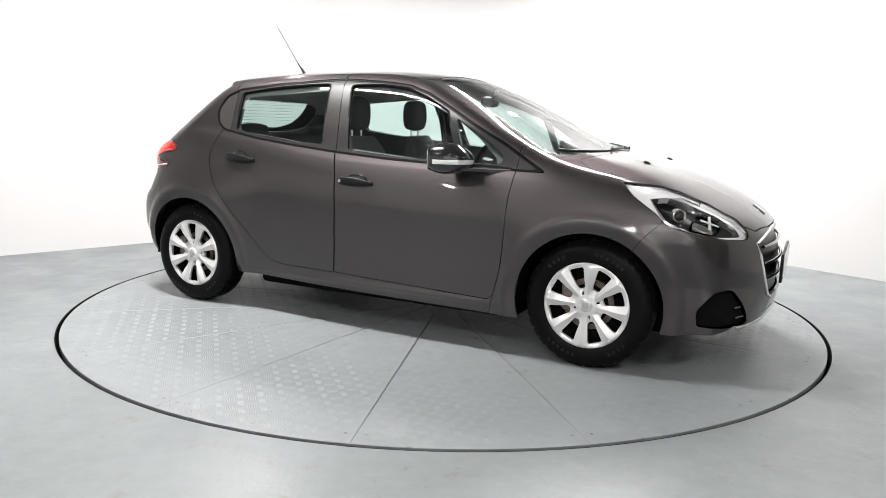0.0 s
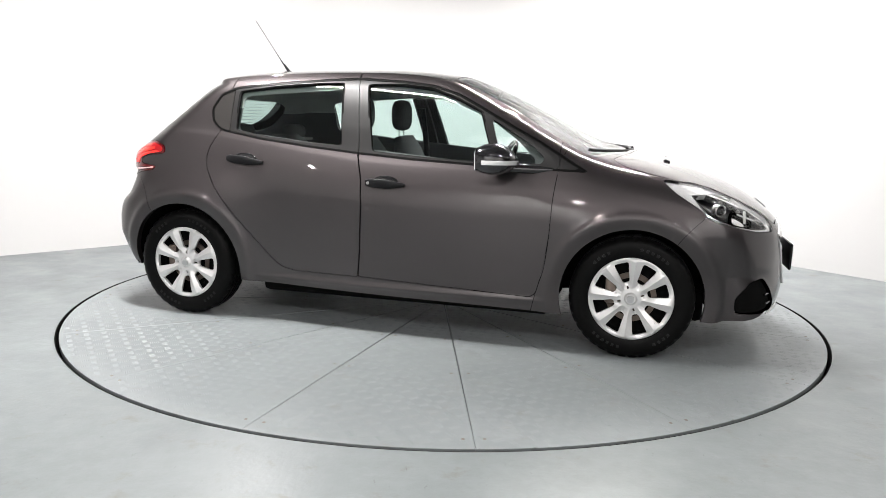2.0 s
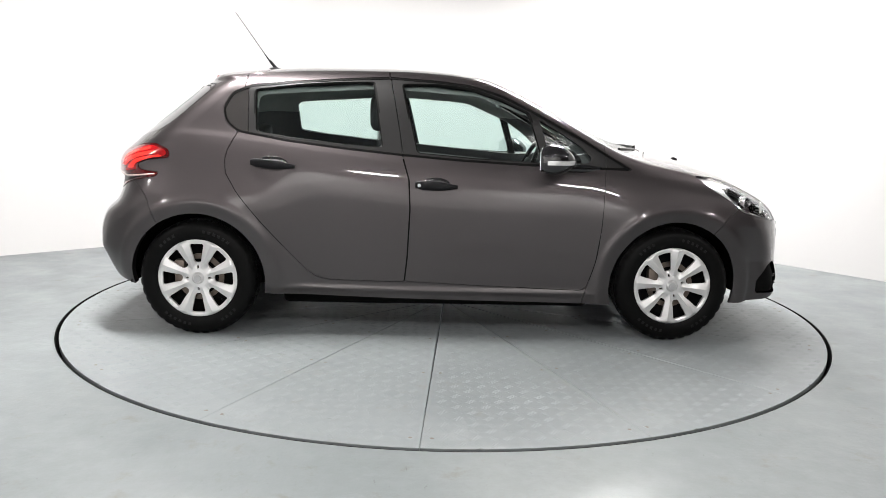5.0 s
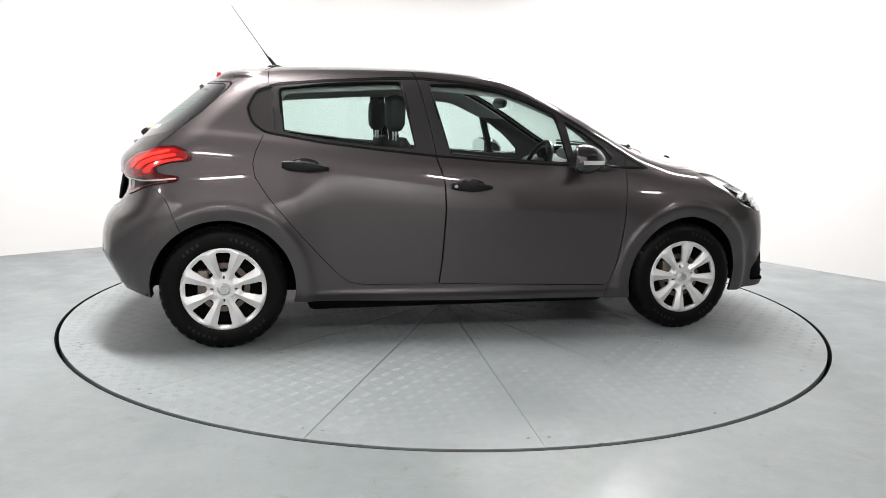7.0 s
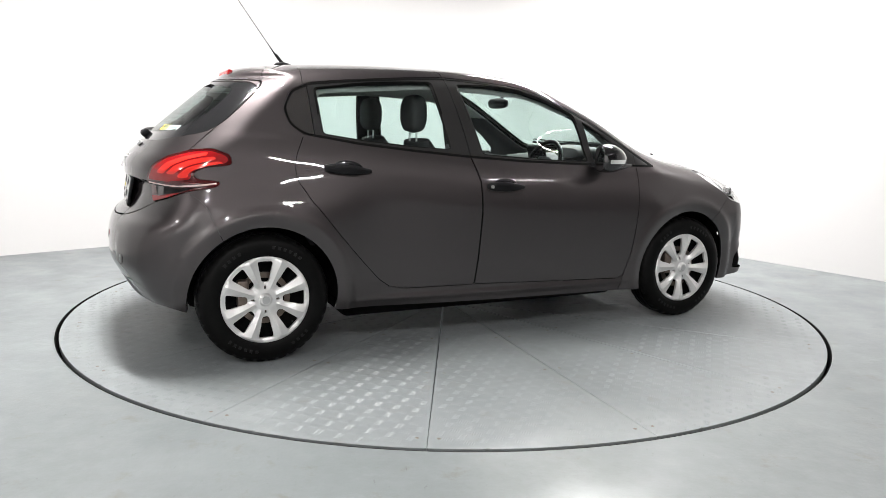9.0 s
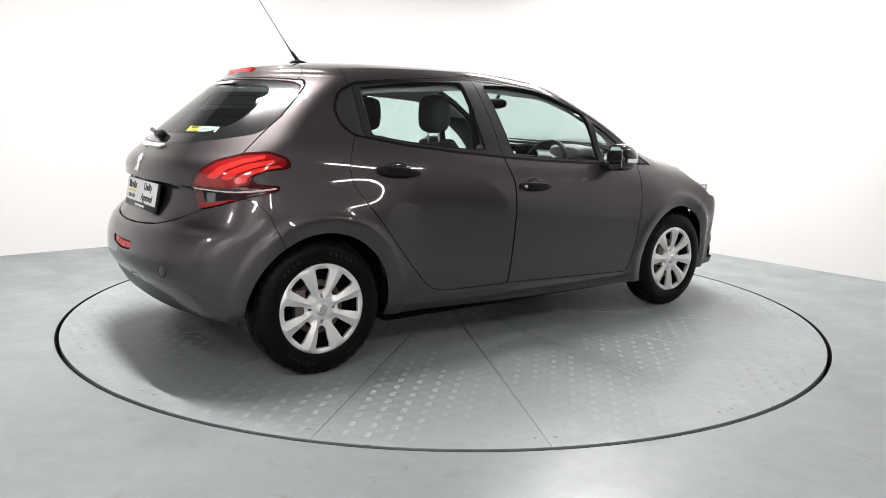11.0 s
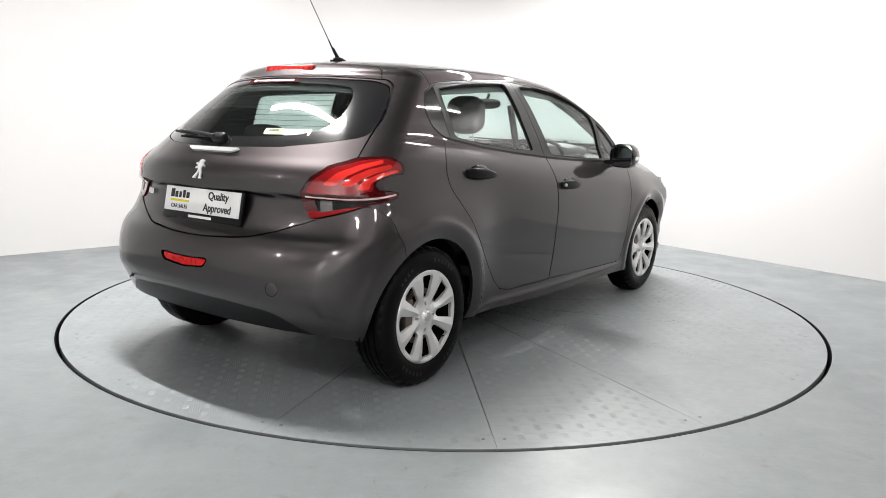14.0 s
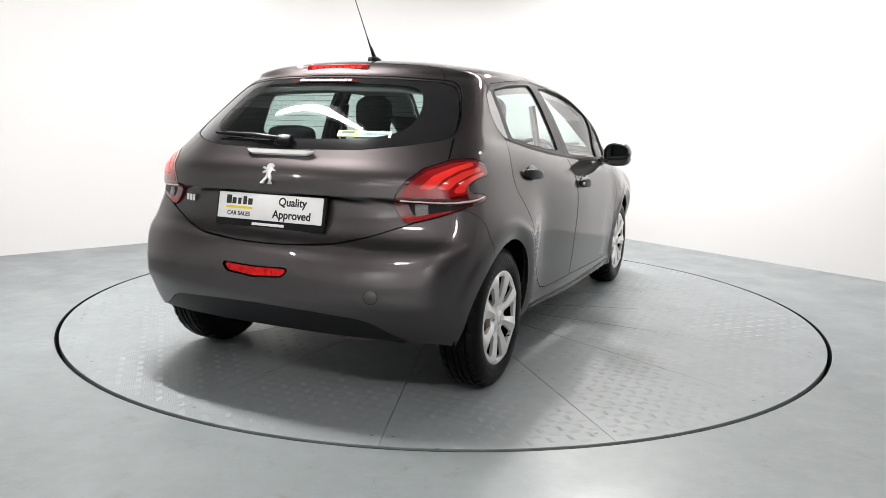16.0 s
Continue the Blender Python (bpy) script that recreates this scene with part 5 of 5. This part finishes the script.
# front end: splitter, grille bars, chrome surround, bonnet emblem
nose_line = lambda z, ys, d: [(skin_x(y, z, False) + d, y, z) for y in ys]
grille_trim = [(skin_x(y, z, False) + 0.003, y, z) for y, z in ((-0.10, 0.672), (-0.36, 0.650), (-0.47, 0.625), (-0.45, 0.57), (-0.35, 0.37), (-0.30, 0.352))]
for s in (1, -1):
    part("grille_trim", tube([(x, s * y, z) for x, y, z in grille_trim], 0.007, 10), CHROME, car, "chrome grille surround")
for z in (0.44, 0.52, 0.60):
    part("grille_bar", tube(nose_line(z, np.linspace(-0.38, 0.38, 17), -0.012), 0.008, 8), GLOSSBLACK, car)
part("lip_trim", tube(nose_line(0.247, np.linspace(-0.62, 0.62, 37), 0.002), 0.0045, 8), METALTRIM, car, "thin silver trim along the front lip")
em = frame_on_skin((skin_x(0.0, 0.745, False), 0.0, 0.745))
part("bonnet_emblem", join(box(0.03, 0.08, 0.008, pose(0, 0, 0.004, 0, 0, 12), 0.004), box(0.06, 0.02, 0.008, pose(0, 0.02, 0.004, 0, 0, -20), 0.004)), CHROME, car, "chrome bonnet emblem").matrix_local = em
for s in (-1, 1):
    for z in (0.30, 0.345):
        part("fog_blade", tube([(skin_x(s * y, z, False) - 0.012, s * y, z) for y in np.linspace(0.52, 0.64, 6)], 0.006, 8), GLOSSBLACK, car)


# ---- cabin ----
def seat_shape(w, back_h, tilt, seat_len):
    cushion = blob([(0.0, 0, 0.0, w * 0.42, 0.06), (0.05, 0, 0.01, w * 0.5, 0.085), (seat_len * 0.6, 0, 0.03, w * 0.5, 0.085), (seat_len, 0, 0.03, w * 0.47, 0.07), (seat_len + 0.03, 0, 0.01, w * 0.4, 0.04)], 20, 3)
    back_ = blob([(0.0, 0, 0, w * 0.46, 0.07), (0.08, 0, 0, w * 0.5, 0.075), (back_h * 0.55, 0, 0, w * 0.5, 0.07), (back_h * 0.85, 0, 0, w * 0.42, 0.055), (back_h, 0, 0, w * 0.30, 0.035)], 20, 3)
    bmesh.ops.transform(back_, matrix=pose(0, 0, 0.02, 0, -90 - tilt, 0), verts=back_.verts)
    return cushion, back_


def headrest(parent, x, y, z, w=0.125, h=0.085):
    ob = part("headrest", blob([(x - 0.045, y, z, w * 0.75, h * 0.7), (x - 0.03, y, z, w * 0.95, h * 0.92), (x, y, z, w, h), (x + 0.03, y, z, w * 0.95, h * 0.92), (x + 0.045, y, z, w * 0.75, h * 0.7)], 24, 3.2), FABRIC, parent, "dark fabric headrest")
    for k in (-1, 1):
        part("headrest_post", tube([(x, y + k * 0.05, z - h - 0.09), (x, y + k * 0.05, z - h + 0.01)], 0.006, 8), CHROME, ob)


def front_seat(y):
    cushion, back_ = seat_shape(0.50, 0.60, 18, 0.50)
    base = part("front_seat", cushion, FABRIC, car, "dark grey fabric front seat")
    base.matrix_local = pose(1.13, y, 0.46)
    part("backrest", back_, FABRIC, base)
    headrest(base, -0.205, 0, 0.735, 0.115, 0.105)
    return base


front_seat(-0.36)
front_seat(0.36)
cushion, back_ = seat_shape(1.22, 0.56, 22, 0.48)
bench = part("rear_bench", cushion, FABRIC, car, "dark grey fabric rear bench")
bench.matrix_local = pose(0.34, 0, 0.50)
part("backrest", back_, FABRIC, bench)
for y in (-0.36, 0.36):
    headrest(bench, -0.235, y, 0.565, 0.13, 0.055)
part("parcel_shelf", box(0.50, 1.16, 0.02, pose(-0.10, 0, 1.015), 0.006), TRIM, car, "dark parcel shelf")
part("dashboard", join(blob([(1.98, 0, 0.80, 0.60, 0.10), (2.04, 0, 0.84, 0.66, 0.11), (2.20, 0, 0.87, 0.68, 0.09), (2.38, 0, 0.90, 0.66, 0.06), (2.46, 0, 0.94, 0.60, 0.03)], 28, 3.4),
                       blob([(1.96, -0.36, 0.985, 0.13, 0.03), (2.00, -0.36, 0.99, 0.17, 0.045), (2.14, -0.36, 0.985, 0.17, 0.035), (2.2, -0.36, 0.96, 0.13, 0.02)], 18)), TRIM, car, "dark plastic dashboard with instrument hood")
part("centre_screen", box(0.03, 0.20, 0.13, pose(1.97, 0.0, 0.96, 0, -15, 0), 0.012), GLOSSBLACK, car)
part("centre_console", box(0.75, 0.20, 0.30, pose(1.62, 0, 0.48), 0.03), TRIM, car)
sw = bmesh.new()
for i in range(40):
    a0 = 2 * math.pi * i / 40
    for j in range(10):
        b0 = 2 * math.pi * j / 10
        sw.verts.new(((0.165 + 0.014 * math.cos(b0)) * math.cos(a0), (0.175 + 0.014 * math.cos(b0)) * math.sin(a0), 0.014 * math.sin(b0)))
sw.verts.ensure_lookup_table()
for i in range(40):
    for j in range(10):
        sw.faces.new((sw.verts[i * 10 + j], sw.verts[((i + 1) % 40) * 10 + j], sw.verts[((i + 1) % 40) * 10 + (j + 1) % 10], sw.verts[i * 10 + (j + 1) % 10]))
steer = part("steering_wheel", smooth_all(sw), BLACK, car, "black steering wheel")
steer.matrix_local = pose(1.78, -0.36, 0.90, 0, -66, 0)
part("wheel_hub", join(blob([(-0.06, 0, 0, 0.055, 0.02), (0.0, 0, 0.0, 0.07, 0.028), (0.06, 0, 0, 0.055, 0.02)], 18), box(0.03, 0.33, 0.012, None, 0.004)), TRIM, steer)
part("interior_mirror", blob([(1.640, -0.01, 1.278, 0.105, 0.024), (1.648, -0.01, 1.28, 0.122, 0.033), (1.662, -0.01, 1.28, 0.118, 0.031), (1.676, -0.01, 1.282, 0.08, 0.018)], 20, 3), BLACK, car, "black interior mirror")
part("mirror_stalk", tube([(1.67, -0.01, 1.30), (1.70, -0.01, 1.345)], 0.010, 8), BLACK, car)
for s in (-1, 1):
    part("seat_belt", tube([(1.0, s * 0.60, 1.25), (1.02, s * 0.64, 1.0), (1.04, s * 0.66, 0.6)], 0.020, 6), BLACK, car)
    part("b_pillar_trim", blob([(0.98, s * 0.69, 0.98, 0.02, 0.06), (1.0, s * 0.69, 0.98, 0.02, 0.06)], 12), TRIM, car)

# stickers on the rear window
sm = frame_on_skin((skin_x(-0.335, 1.100), -0.335, 1.100)) @ pose(0, 0, -0.0075)
stick = part("window_sticker", flat_bar(0.225, 0.036, 0.0008), PALE, car, "yellow and pale blue window sticker")
stick.matrix_local = sm
part("yellow_field", box(0.085, 0.036, 0.0008, pose(-0.07, 0, 0.0014)), YELLOW, stick)
part("brand_bar", box(0.055, 0.012, 0.0006, pose(-0.07, 0.007, 0.0022)), INK, stick)
part("brand_bar", box(0.050, 0.006, 0.0006, pose(-0.07, -0.009, 0.0022)), GREYINK, stick)
words("lettering", "Dublin & Cork", 0.0185, GREYINK, stick, pose(0.042, 0.0, 0.0018), 0.0002)
bm_ = frame_on_skin((skin_x(-0.004, 1.322), -0.004, 1.322)) @ pose(0, 0, 0.0)
tb = part("window_sticker", flat_bar(0.33, 0.026, 0.0006), DEEPRED, car, "dark red strip sticker at the top of the glass")
tb.matrix_local = bm_
for k in range(11):
    part("brand_bar", box(0.018, 0.012 if k % 3 else 0.016, 0.0006, pose(-0.125 + k * 0.025, 0.002, 0.001)), WHITE, tb)
# heated window wires
for k in range(9):
    z = 1.12 + k * 0.022
    part("heating_wire", tube([(skin_x(y, z) + 0.007, y, z) for y in np.linspace(-0.50, 0.50, 15)], 0.0007, 4), DARK, back)


def motions():
    rows = []
    for k in range(17):
        rows.append((float(k), pose(0, 0, 0, 0, 0, -26.936 + 5.79014 * k)))
    walk(turntable, rows)
    walk(car, [(t, m @ CAR) for t, m in rows])


motions()
